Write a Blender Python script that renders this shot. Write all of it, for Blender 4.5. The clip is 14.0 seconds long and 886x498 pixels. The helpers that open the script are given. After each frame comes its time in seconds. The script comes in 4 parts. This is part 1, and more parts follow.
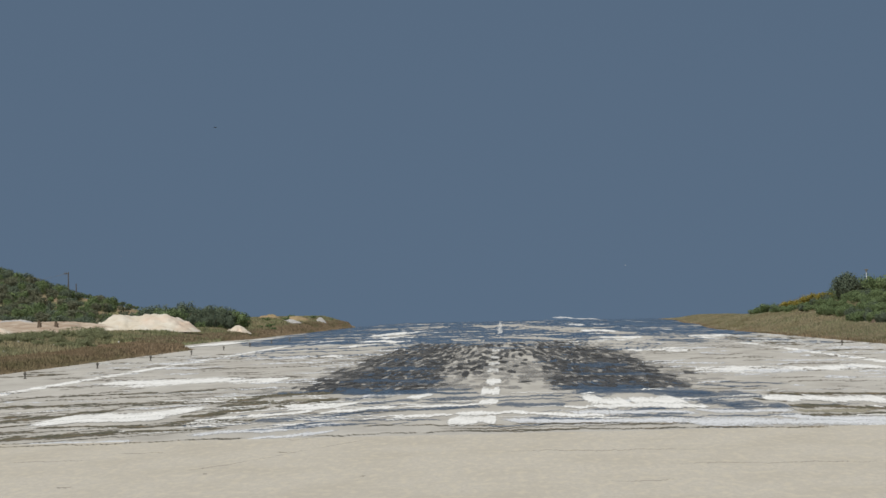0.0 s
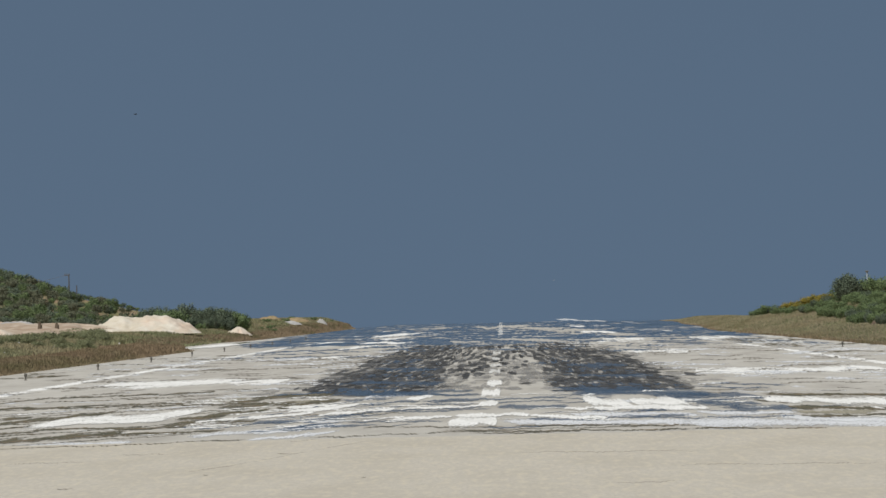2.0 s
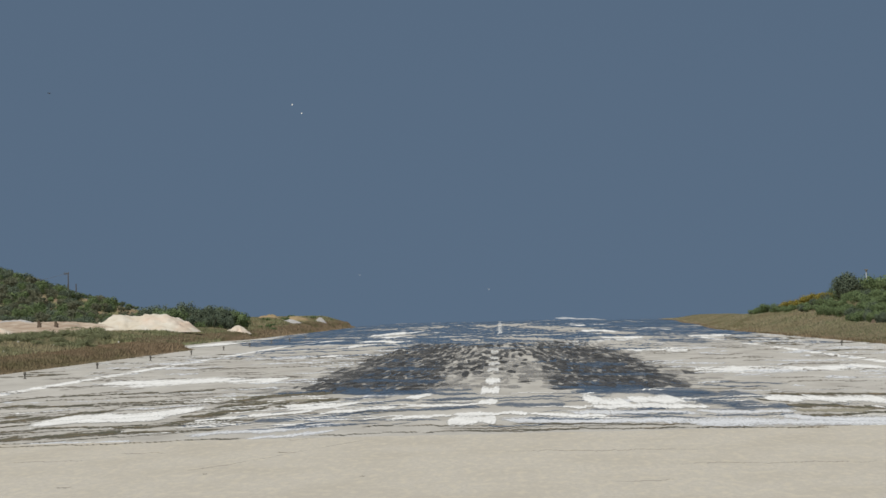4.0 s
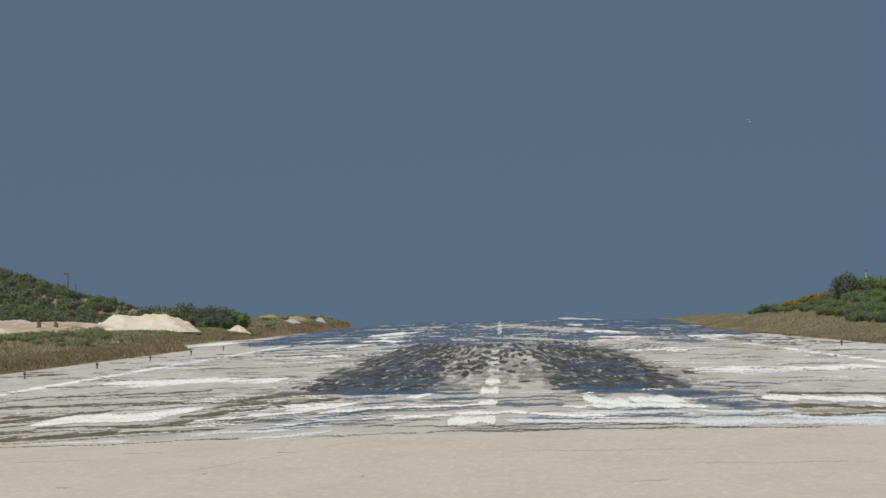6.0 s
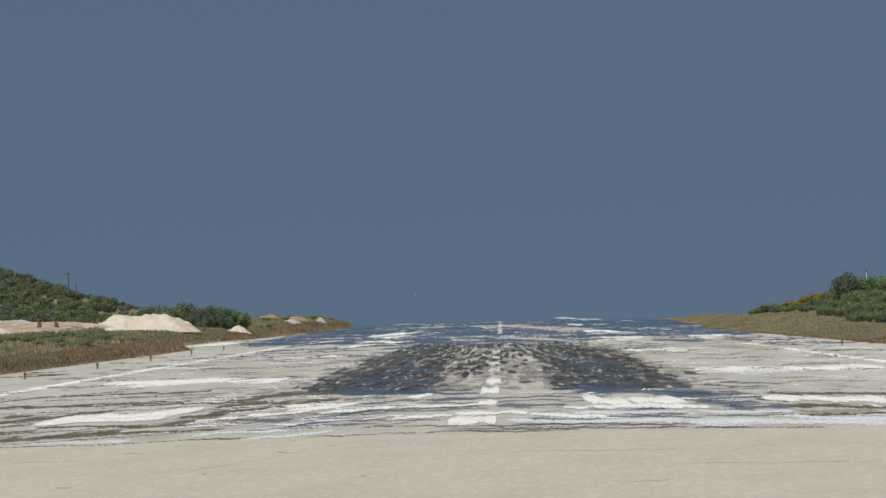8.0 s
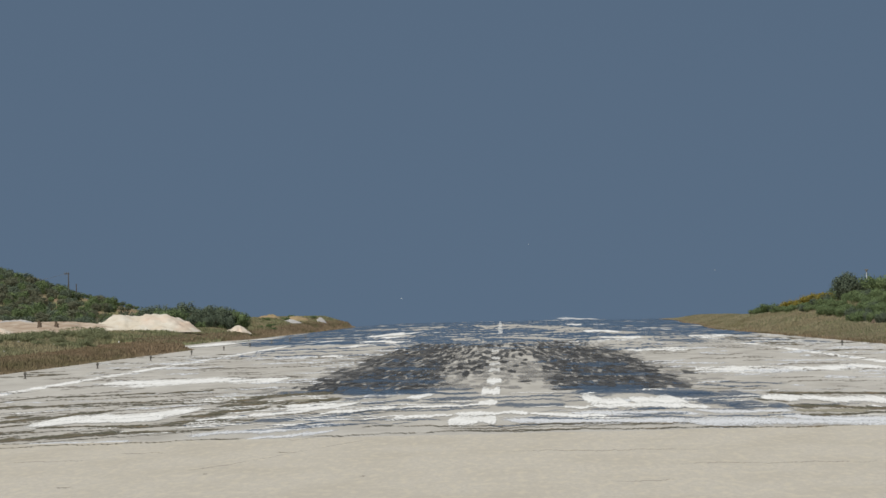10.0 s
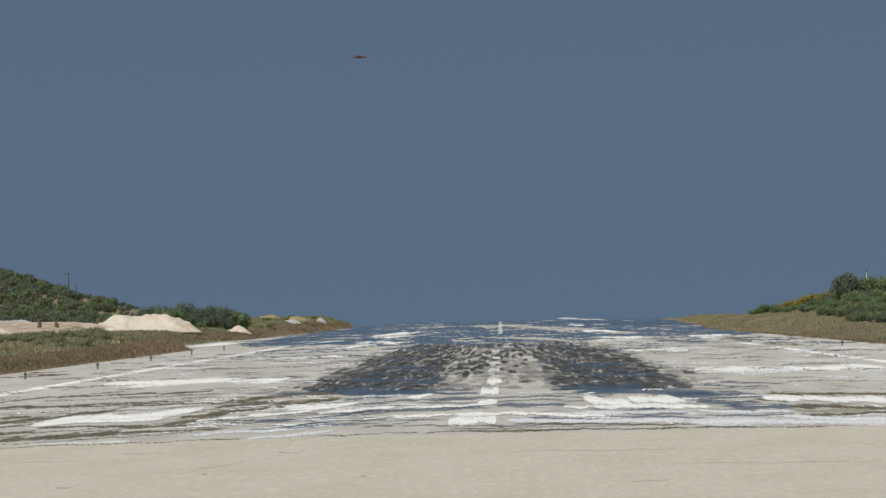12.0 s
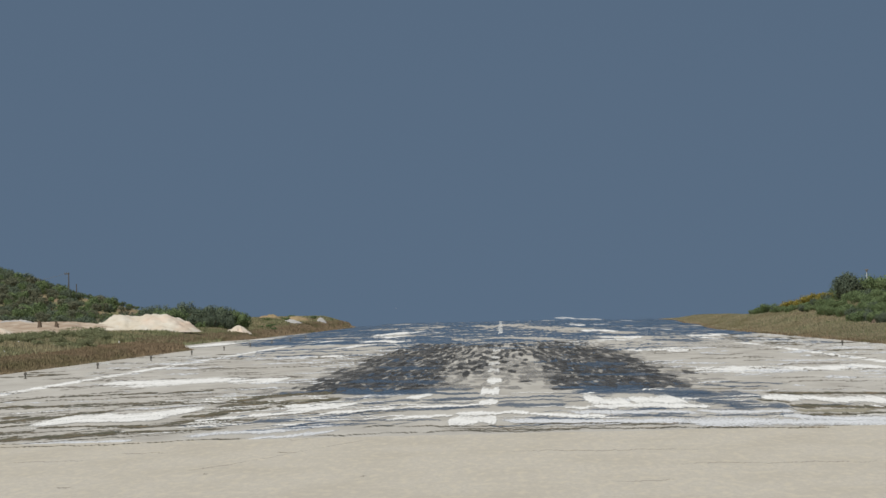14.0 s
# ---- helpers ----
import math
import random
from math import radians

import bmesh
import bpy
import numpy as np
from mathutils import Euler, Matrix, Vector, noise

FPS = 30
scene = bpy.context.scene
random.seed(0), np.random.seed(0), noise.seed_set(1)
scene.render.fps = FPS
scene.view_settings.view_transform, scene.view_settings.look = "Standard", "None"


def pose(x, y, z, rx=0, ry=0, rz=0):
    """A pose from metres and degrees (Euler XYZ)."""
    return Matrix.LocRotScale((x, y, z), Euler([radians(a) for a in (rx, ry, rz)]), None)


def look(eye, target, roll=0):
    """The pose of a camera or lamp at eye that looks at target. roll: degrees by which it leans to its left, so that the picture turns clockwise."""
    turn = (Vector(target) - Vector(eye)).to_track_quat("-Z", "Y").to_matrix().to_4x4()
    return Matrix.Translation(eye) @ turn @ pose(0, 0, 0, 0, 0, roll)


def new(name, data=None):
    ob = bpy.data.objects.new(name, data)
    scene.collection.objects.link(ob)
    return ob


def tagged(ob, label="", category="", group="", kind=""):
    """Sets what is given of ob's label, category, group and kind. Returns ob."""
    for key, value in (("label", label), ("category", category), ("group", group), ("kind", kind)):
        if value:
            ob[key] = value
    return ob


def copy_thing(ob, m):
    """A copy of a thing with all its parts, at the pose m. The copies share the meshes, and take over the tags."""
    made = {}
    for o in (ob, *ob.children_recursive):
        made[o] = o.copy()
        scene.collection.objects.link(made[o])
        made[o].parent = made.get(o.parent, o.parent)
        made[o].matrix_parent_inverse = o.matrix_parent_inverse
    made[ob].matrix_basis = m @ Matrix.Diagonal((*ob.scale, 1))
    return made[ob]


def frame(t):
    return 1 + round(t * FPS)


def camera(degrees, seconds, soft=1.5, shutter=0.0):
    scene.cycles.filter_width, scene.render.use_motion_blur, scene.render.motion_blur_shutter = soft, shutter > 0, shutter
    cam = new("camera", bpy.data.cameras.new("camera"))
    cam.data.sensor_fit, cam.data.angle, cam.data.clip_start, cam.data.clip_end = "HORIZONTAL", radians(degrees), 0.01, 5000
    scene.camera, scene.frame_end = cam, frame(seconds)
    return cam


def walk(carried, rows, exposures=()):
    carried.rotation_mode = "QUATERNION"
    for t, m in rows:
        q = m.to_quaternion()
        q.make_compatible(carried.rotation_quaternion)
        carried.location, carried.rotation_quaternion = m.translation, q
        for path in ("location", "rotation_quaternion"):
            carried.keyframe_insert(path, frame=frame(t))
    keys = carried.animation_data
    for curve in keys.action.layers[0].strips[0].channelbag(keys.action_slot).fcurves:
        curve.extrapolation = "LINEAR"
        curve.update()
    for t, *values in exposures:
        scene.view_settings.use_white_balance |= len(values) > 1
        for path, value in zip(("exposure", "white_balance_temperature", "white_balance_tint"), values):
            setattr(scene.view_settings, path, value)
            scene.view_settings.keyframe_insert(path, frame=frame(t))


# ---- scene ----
# Runway along +Y, eye 2.25 m above it, sea beyond the far end. Metres.
LENS = 15300.0            # focal length of the long lens, in its own angular units
DEG = 2 * math.degrees(math.atan(784 / LENS))
cam = camera(DEG, 14.0, soft=1.5)
EYE = (0.0, 0.0, 2.25)


def aim(dx, dy):
    """Small nods of the tripod head, in the lens's units."""
    return look(EYE, (1000 * (-99.5 + -dx) / LENS, 1000, 2.25 + 1000 * (111.3 + dy) / LENS), -1.31)


walk(cam, [(0.0, aim(0, -0.3)), (0.5, aim(0.2, 0.4)), (1.0, aim(0, 0.9)), (1.5, aim(1.7, 3.0)), (2.0, aim(1.0, 2.3)),
           (2.5, aim(0.4, 0.6)), (3.0, aim(-0.2, -0.2)), (5.5, aim(-0.2, 0.0)), (6.0, aim(-0.6, -0.2)), (6.5, aim(-0.5, 0.2)),
           (7.0, aim(0, 0)), (8.0, aim(0, 0)), (10.5, aim(0.3, -0.2)), (12.0, aim(0.4, 0.1)), (13.0, aim(0.4, 0)), (14.0, aim(0.6, -0.1))])

# ---- light ----
SUN_ELEV, SUN_ROT = radians(58), radians(215)     # high summer sun, behind the eye and to its left
world = bpy.data.worlds.new("world")
scene.world = world
world.use_nodes = True
wn, wl = world.node_tree.nodes, world.node_tree.links
wn.clear()
w_out, w_bg, w_sky = wn.new("ShaderNodeOutputWorld"), wn.new("ShaderNodeBackground"), wn.new("ShaderNodeTexSky")
w_sky.sky_type, w_sky.sun_disc = "NISHITA", False
w_sky.sun_elevation, w_sky.sun_rotation = SUN_ELEV, SUN_ROT
w_sky.air_density, w_sky.dust_density, w_sky.ozone_density = 1.0, 0.6, 2.0
# a deep, polarised sky: the whole dome is read some way above the haze line
w_tc, w_add, w_nrm, w_mul = wn.new("ShaderNodeTexCoord"), wn.new("ShaderNodeVectorMath"), wn.new("ShaderNodeVectorMath"), wn.new("ShaderNodeMix")
w_add.operation, w_nrm.operation = "ADD", "NORMALIZE"
w_add.inputs[1].default_value = (0, 0, 0.42)
w_mul.data_type, w_mul.blend_type = "RGBA", "MULTIPLY"
w_mul.inputs[0].default_value = 1.0
w_mul.inputs[7].default_value = (1.0, 0.924, 0.79, 1)
wl.new(w_tc.outputs["Generated"], w_add.inputs[0])
wl.new(w_add.outputs[0], w_nrm.inputs[0])
wl.new(w_nrm.outputs[0], w_sky.inputs["Vector"])
wl.new(w_sky.outputs[0], w_mul.inputs[6])
wl.new(w_mul.outputs[2], w_bg.inputs["Color"])
w_bg.inputs["Strength"].default_value = 0.077
wl.new(w_bg.outputs[0], w_out.inputs["Surface"])

sun = new("sun", bpy.data.lights.new("sun", "SUN"))
sun.data.energy, sun.data.angle, sun.data.color = 4.0, radians(0.6), (1.0, 0.965, 0.885)
sun.matrix_world = look((-300 * math.sin(radians(35)), -300 * math.cos(radians(35)), 300 * math.tan(SUN_ELEV)), (0, 0, 0))
scene.view_settings.exposure = 0.0
scene.cycles.transparent_max_bounces = 24


# ---- materials ----
def ramp_mat(name, stops, scale=(1, 1, 1), detail=6.0, rough=0.9, bump=0.0, second=None, metallic=0.0, spread=0.0, island=0.0, alpha=None, third=None):
    """Noise through a colour ramp, a second, coarser stain on top, and fine relief. stops: (position, rgb)."""
    m = bpy.data.materials.new(name)
    m.use_nodes = True
    n, l = m.node_tree.nodes, m.node_tree.links
    b = n["Principled BSDF"]
    b.inputs["Roughness"].default_value, b.inputs["Metallic"].default_value = rough, metallic
    b.inputs["Specular IOR Level"].default_value = 0.15
    tc, mp, nz, rp = n.new("ShaderNodeTexCoord"), n.new("ShaderNodeMapping"), n.new("ShaderNodeTexNoise"), n.new("ShaderNodeValToRGB")
    mp.inputs["Scale"].default_value = scale
    nz.inputs["Scale"].default_value, nz.inputs["Detail"].default_value, nz.inputs["Roughness"].default_value = 1.0, detail, 0.62
    l.new(tc.outputs["Object"], mp.inputs[0])
    l.new(mp.outputs[0], nz.inputs["Vector"])
    l.new(nz.outputs["Fac"], rp.inputs[0])
    while len(rp.color_ramp.elements) < len(stops):
        rp.color_ramp.elements.new(0.5)
    for e, (p, c) in zip(rp.color_ramp.elements, stops):
        e.position, e.color = p, (*c, 1)
    col = rp.outputs[0]
    if second:
        sc, lo, hi, rgb, amount = second
        mp2, nz2, mr, mx = n.new("ShaderNodeMapping"), n.new("ShaderNodeTexNoise"), n.new("ShaderNodeMapRange"), n.new("ShaderNodeMix")
        mp2.inputs["Scale"].default_value, nz2.inputs["Scale"].default_value, nz2.inputs["Detail"].default_value = sc, 1.0, 5.0
        mr.inputs[1].default_value, mr.inputs[2].default_value, mr.inputs[4].default_value = lo, hi, amount
        mx.data_type = "RGBA"
        mx.inputs[7].default_value = (*rgb, 1)
        l.new(tc.outputs["Object"], mp2.inputs[0])
        l.new(mp2.outputs[0], nz2.inputs["Vector"])
        l.new(nz2.outputs["Fac"], mr.inputs[0])
        l.new(mr.outputs[0], mx.inputs[0])
        l.new(col, mx.inputs[6])
        col = mx.outputs[2]
    if third:
        sc, lo, hi, rgb, amount = third
        mp4, nz4, mr4, mx4 = n.new("ShaderNodeMapping"), n.new("ShaderNodeTexNoise"), n.new("ShaderNodeMapRange"), n.new("ShaderNodeMix")
        mp4.inputs["Scale"].default_value, nz4.inputs["Scale"].default_value, nz4.inputs["Detail"].default_value = sc, 1.0, 3.0
        mr4.inputs[1].default_value, mr4.inputs[2].default_value, mr4.inputs[4].default_value = lo, hi, amount
        mx4.data_type = "RGBA"
        mx4.inputs[7].default_value = (*rgb, 1)
        l.new(tc.outputs["Object"], mp4.inputs[0])
        l.new(mp4.outputs[0], nz4.inputs["Vector"])
        l.new(nz4.outputs["Fac"], mr4.inputs[0])
        l.new(mr4.outputs[0], mx4.inputs[0])
        l.new(col, mx4.inputs[6])
        col = mx4.outputs[2]
    if spread or island:
        src = n.new("ShaderNodeNewGeometry") if island else n.new("ShaderNodeObjectInfo")
        hs, mr = n.new("ShaderNodeHueSaturation"), n.new("ShaderNodeMapRange")
        k = island or spread
        mr.inputs[3].default_value, mr.inputs[4].default_value = 1 - k, 1 + k
        l.new(src.outputs["Random Per Island" if island else "Random"], mr.inputs[0])
        l.new(mr.outputs[0], hs.inputs["Value"])
        l.new(col, hs.inputs["Color"])
        col = hs.outputs[0]
    l.new(col, b.inputs["Base Color"])
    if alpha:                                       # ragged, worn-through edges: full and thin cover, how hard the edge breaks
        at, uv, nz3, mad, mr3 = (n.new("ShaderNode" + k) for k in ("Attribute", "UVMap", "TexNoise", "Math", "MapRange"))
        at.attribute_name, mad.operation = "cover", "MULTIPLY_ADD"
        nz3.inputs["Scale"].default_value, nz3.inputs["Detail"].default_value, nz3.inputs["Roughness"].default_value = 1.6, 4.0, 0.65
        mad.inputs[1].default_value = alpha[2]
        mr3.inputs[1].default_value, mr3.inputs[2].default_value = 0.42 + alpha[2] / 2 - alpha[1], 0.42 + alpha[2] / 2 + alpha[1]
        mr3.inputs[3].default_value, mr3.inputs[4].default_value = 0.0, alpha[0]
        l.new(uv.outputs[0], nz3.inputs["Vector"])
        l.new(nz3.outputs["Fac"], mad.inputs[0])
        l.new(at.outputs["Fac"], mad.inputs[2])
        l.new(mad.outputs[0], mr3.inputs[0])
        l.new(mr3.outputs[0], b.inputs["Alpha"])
    if bump:
        bp = n.new("ShaderNodeBump")
        bp.inputs["Strength"].default_value, bp.inputs["Distance"].default_value = bump, 0.02
        l.new(nz.outputs["Fac"], bp.inputs["Height"])
        l.new(bp.outputs[0], b.inputs["Normal"])
    return m


M_RUNWAY = ramp_mat("runway_concrete", [(0.3, (0.325, 0.308, 0.277)), (0.7, (0.45, 0.434, 0.395))], (0.9, 0.07, 1), rough=0.95,
                    second=((0.12, 0.012, 1), 0.5, 0.75, (0.52, 0.505, 0.47), 0.7))
M_APRON = ramp_mat("apron_asphalt", [(0.3, (0.378, 0.352, 0.304)), (0.7, (0.484, 0.453, 0.394))], (18.0, 1.6, 1), detail=10, rough=0.95,
                   second=((0.7, 0.09, 1), 0.42, 0.66, (0.385, 0.354, 0.298), 0.7), third=((7.0, 0.55, 1), 0.48, 0.68, (0.52, 0.475, 0.375), 0.55))
M_WHITE = ramp_mat("road_paint_white", [(0.25, (0.62, 0.61, 0.58)), (0.6, (0.82, 0.82, 0.80))], (2, 0.15, 1), rough=0.8)
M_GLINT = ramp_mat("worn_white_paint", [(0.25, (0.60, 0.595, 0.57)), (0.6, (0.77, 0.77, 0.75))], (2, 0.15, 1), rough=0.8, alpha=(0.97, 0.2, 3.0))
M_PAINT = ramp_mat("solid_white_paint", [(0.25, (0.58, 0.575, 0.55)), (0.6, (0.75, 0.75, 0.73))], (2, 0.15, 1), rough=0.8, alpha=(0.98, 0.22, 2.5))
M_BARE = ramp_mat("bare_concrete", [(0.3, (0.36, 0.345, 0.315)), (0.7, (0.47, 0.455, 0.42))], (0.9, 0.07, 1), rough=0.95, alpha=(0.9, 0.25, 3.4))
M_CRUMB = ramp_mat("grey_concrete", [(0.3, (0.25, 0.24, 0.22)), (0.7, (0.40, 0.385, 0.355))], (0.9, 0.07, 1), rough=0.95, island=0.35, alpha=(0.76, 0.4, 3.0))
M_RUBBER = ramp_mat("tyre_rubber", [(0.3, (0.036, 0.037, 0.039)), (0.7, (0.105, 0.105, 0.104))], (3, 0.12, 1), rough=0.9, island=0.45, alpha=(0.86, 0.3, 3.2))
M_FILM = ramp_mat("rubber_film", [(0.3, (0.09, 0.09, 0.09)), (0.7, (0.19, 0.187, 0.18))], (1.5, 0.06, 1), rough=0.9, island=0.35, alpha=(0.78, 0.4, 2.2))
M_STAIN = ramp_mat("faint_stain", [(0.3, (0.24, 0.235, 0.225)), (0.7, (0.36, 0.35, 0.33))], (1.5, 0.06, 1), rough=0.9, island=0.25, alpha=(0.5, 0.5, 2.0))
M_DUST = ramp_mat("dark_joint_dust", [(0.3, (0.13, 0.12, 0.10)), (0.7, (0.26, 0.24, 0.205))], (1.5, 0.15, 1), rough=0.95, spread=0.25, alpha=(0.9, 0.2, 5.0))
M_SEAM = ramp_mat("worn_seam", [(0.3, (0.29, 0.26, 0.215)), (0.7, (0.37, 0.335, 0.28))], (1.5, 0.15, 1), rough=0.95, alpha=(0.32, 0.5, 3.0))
# bluish white: the sky's reflection is put into this base colour
M_PALE = ramp_mat("pale_sky_tint", [(0.3, (0.54, 0.555, 0.575)), (0.65, (0.64, 0.655, 0.675))], (1.2, 0.2, 1), rough=0.85, alpha=(0.92, 0.3, 3.4))
# olive of the banks' mirage, painted in; the other dark streaks use it too
M_OLIVE = ramp_mat("bank_mirage_and_streaks", [(0.3, (0.050, 0.056, 0.040)), (0.5, (0.115, 0.105, 0.072)), (0.7, (0.19, 0.145, 0.09))], (1.5, 0.15, 1), rough=0.95, alpha=(0.92, 0.3, 3.8))
# lighter khaki of the mirrored banks, also held in the colour
M_KHAKI = ramp_mat("khaki_bank_mirage", [(0.3, (0.24, 0.225, 0.17)), (0.7, (0.36, 0.335, 0.26))], (1.5, 0.15, 1), rough=0.95, alpha=(0.85, 0.3, 3.4))
M_EARTH = ramp_mat("dry_earth", [(0.3, (0.20, 0.14, 0.085)), (0.7, (0.33, 0.25, 0.15))], (0.4, 0.4, 1), bump=0.5,
                   second=((0.08, 0.02, 1), 0.45, 0.62, (0.20, 0.20, 0.09), 0.8))
M_SAND = ramp_mat("pale_sand", [(0.3, (0.44, 0.385, 0.30)), (0.65, (0.58, 0.545, 0.475))], (0.5, 0.5, 0.5), bump=0.6,
                  second=((0.35, 0.35, 0.2), 0.5, 0.7, (0.52, 0.35, 0.25), 0.5))
M_SOIL = ramp_mat("pink_soil", [(0.3, (0.28, 0.205, 0.145)), (0.65, (0.44, 0.36, 0.28))], (0.5, 0.12, 0.5), bump=0.8,
                  second=((0.25, 0.06, 0.3), 0.48, 0.62, (0.52, 0.46, 0.385), 0.6))
M_LEAF = ramp_mat("leaf_dark", [(0.3, (0.088, 0.115, 0.084)), (0.7, (0.145, 0.178, 0.120))], (1.2, 1.2, 1.2), rough=0.7, island=0.25)
M_LEAF2 = ramp_mat("leaf_olive", [(0.3, (0.096, 0.138, 0.064)), (0.7, (0.175, 0.230, 0.108))], (1.2, 1.2, 1.2), rough=0.75, island=0.25)
M_LEAF3 = ramp_mat("leaf_dry", [(0.3, (0.112, 0.122, 0.082)), (0.7, (0.168, 0.178, 0.118))], (1.2, 1.2, 1.2), rough=0.8, island=0.25)
M_BROOM = ramp_mat("broom_flower", [(0.35, (0.11, 0.12, 0.04)), (0.6, (0.33, 0.26, 0.05))], (2.5, 2.5, 2.5), rough=0.8, island=0.3)
M_WEED = ramp_mat("weed_leaf", [(0.3, (0.15, 0.165, 0.09)), (0.7, (0.255, 0.27, 0.155))], (1.2, 1.2, 1.2), rough=0.8, island=0.25)
M_BARK = ramp_mat("bark", [(0.3, (0.08, 0.06, 0.045)), (0.7, (0.16, 0.125, 0.09))], (6, 6, 1.5), bump=0.6)
M_GRASS_G = ramp_mat("green_grass", [(0.3, (0.16, 0.175, 0.09)), (0.7, (0.30, 0.31, 0.18))], (0.3, 0.05, 1), rough=0.9, island=0.35,
                     second=((0.12, 0.02, 1), 0.45, 0.62, (0.36, 0.31, 0.20), 0.7))
M_GRASS_D = ramp_mat("dry_grass", [(0.3, (0.285, 0.25, 0.165)), (0.7, (0.435, 0.39, 0.27))], (0.3, 0.04, 1), rough=0.9, island=0.3,
                     second=((0.10, 0.015, 1), 0.48, 0.62, (0.20, 0.175, 0.095), 0.7))
M_GRASS_B = ramp_mat("brown_grass", [(0.3, (0.212, 0.160, 0.104)), (0.7, (0.322, 0.252, 0.168))], (0.3, 0.04, 1), rough=0.9, island=0.3,
                     second=((0.12, 0.015, 1), 0.5, 0.62, (0.15, 0.145, 0.075), 0.7))
M_STONE = ramp_mat("grey_stone", [(0.3, (0.26, 0.26, 0.255)), (0.7, (0.42, 0.41, 0.40))], (1.5, 1.5, 1.5), bump=0.6)
M_STEEL = ramp_mat("grey_metal", [(0.3, (0.10, 0.095, 0.085)), (0.7, (0.18, 0.17, 0.15))], (8, 8, 8), rough=0.6)
M_WOOD = ramp_mat("weathered_wood", [(0.3, (0.07, 0.065, 0.06)), (0.7, (0.13, 0.12, 0.11))], (8, 8, 1), bump=0.4)
M_SEA = ramp_mat("sea", [(0.3, (0.01, 0.03, 0.05)), (0.7, (0.015, 0.04, 0.065))], (0.02, 0.02, 1), rough=0.0)
M_SEA.node_tree.nodes["Principled BSDF"].inputs["Specular IOR Level"].default_value = 0.5
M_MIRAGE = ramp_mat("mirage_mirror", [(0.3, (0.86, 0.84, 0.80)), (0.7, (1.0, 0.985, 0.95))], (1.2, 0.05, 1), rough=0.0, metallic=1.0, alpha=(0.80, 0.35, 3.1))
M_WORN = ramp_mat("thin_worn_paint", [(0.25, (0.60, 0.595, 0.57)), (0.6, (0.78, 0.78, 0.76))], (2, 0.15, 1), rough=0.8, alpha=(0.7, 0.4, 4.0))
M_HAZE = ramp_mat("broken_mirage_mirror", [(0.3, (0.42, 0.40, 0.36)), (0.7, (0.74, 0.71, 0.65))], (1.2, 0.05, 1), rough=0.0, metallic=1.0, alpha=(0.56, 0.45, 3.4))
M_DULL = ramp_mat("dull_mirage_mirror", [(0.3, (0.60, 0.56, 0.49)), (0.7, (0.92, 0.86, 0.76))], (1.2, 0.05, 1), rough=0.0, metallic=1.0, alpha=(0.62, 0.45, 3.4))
for mirror in (M_MIRAGE, M_HAZE, M_DULL):            # the hot air bends its light a little upwards, so it shows sky and not the banks
    n = mirror.node_tree.nodes
    tilt = n.new("ShaderNodeCombineXYZ")
    tilt.inputs[1].default_value, tilt.inputs[2].default_value = -0.007, 1.0
    mirror.node_tree.links.new(tilt.outputs[0], n["Principled BSDF"].inputs["Normal"])
for leaf in (M_WEED, M_LEAF, M_LEAF2, M_LEAF3, M_BROOM, M_GRASS_G, M_GRASS_D, M_GRASS_B):              # thin leaves and blades let some light through
    n, l = leaf.node_tree.nodes, leaf.node_tree.links
    glow, mx = n.new("ShaderNodeBsdfTranslucent"), n.new("ShaderNodeMixShader")
    mx.inputs[0].default_value = 0.25
    l.new(n["Principled BSDF"].inputs["Base Color"].links[0].from_socket, glow.inputs["Color"])
    l.new(n["Principled BSDF"].outputs[0], mx.inputs[1])
    l.new(glow.outputs[0], mx.inputs[2])
    l.new(mx.outputs[0], n["Material Output"].inputs["Surface"])


# ---- building helpers ----
def link(name, verts, faces, material, parent=None, label="", smooth=False):
    me = bpy.data.meshes.new(name)
    me.from_pydata([tuple(map(float, v)) for v in verts], [], [tuple(map(int, f)) for f in faces])
    me.materials.append(material)
    if smooth:
        me.polygons.foreach_set("use_smooth", [True] * len(me.polygons))
    me.update()
    ob = new(name, me)
    if parent:
        ob.parent = parent
    if label:
        ob["label"] = label
    return ob


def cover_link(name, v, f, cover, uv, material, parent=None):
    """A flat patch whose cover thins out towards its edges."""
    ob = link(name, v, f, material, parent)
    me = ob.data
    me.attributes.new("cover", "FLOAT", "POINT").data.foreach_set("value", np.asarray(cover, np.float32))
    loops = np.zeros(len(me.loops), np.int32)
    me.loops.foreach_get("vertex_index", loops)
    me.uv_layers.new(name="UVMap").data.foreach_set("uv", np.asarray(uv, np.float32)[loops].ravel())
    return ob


def part(name, bm, material, parent=None, label="", smooth=False):
    """One bmesh as one mesh object, under a thing or a part."""
    me = bpy.data.meshes.new(name)
    bm.to_mesh(me)
    bm.free()
    me.materials.append(material)
    if smooth:
        me.polygons.foreach_set("use_smooth", [True] * len(me.polygons))
    ob = new(name, me)
    if parent:
        ob.parent = parent
    if label:
        ob["label"] = label
    return ob


def tube(bm, a, b, r0, r1, seg=8):
    a, b = Vector(a), Vector(b)
    m = Matrix.Translation((a + b) / 2) @ (b - a).to_track_quat("Z", "Y").to_matrix().to_4x4()
    bmesh.ops.create_cone(bm, cap_ends=True, segments=seg, radius1=r0, radius2=r1, depth=(b - a).length, matrix=m)


def smooth01(v):
    v = np.clip(v, 0, 1)
    return v * v * (3 - 2 * v)


MID = -0.56               # the runway's centre line


def foot_l(y):
    """Where the left bank meets the pavement."""
    return -21.5 - 5.1 * smooth01((y - 601) / 5) + 2.1 * smooth01((y - 760) / 90)


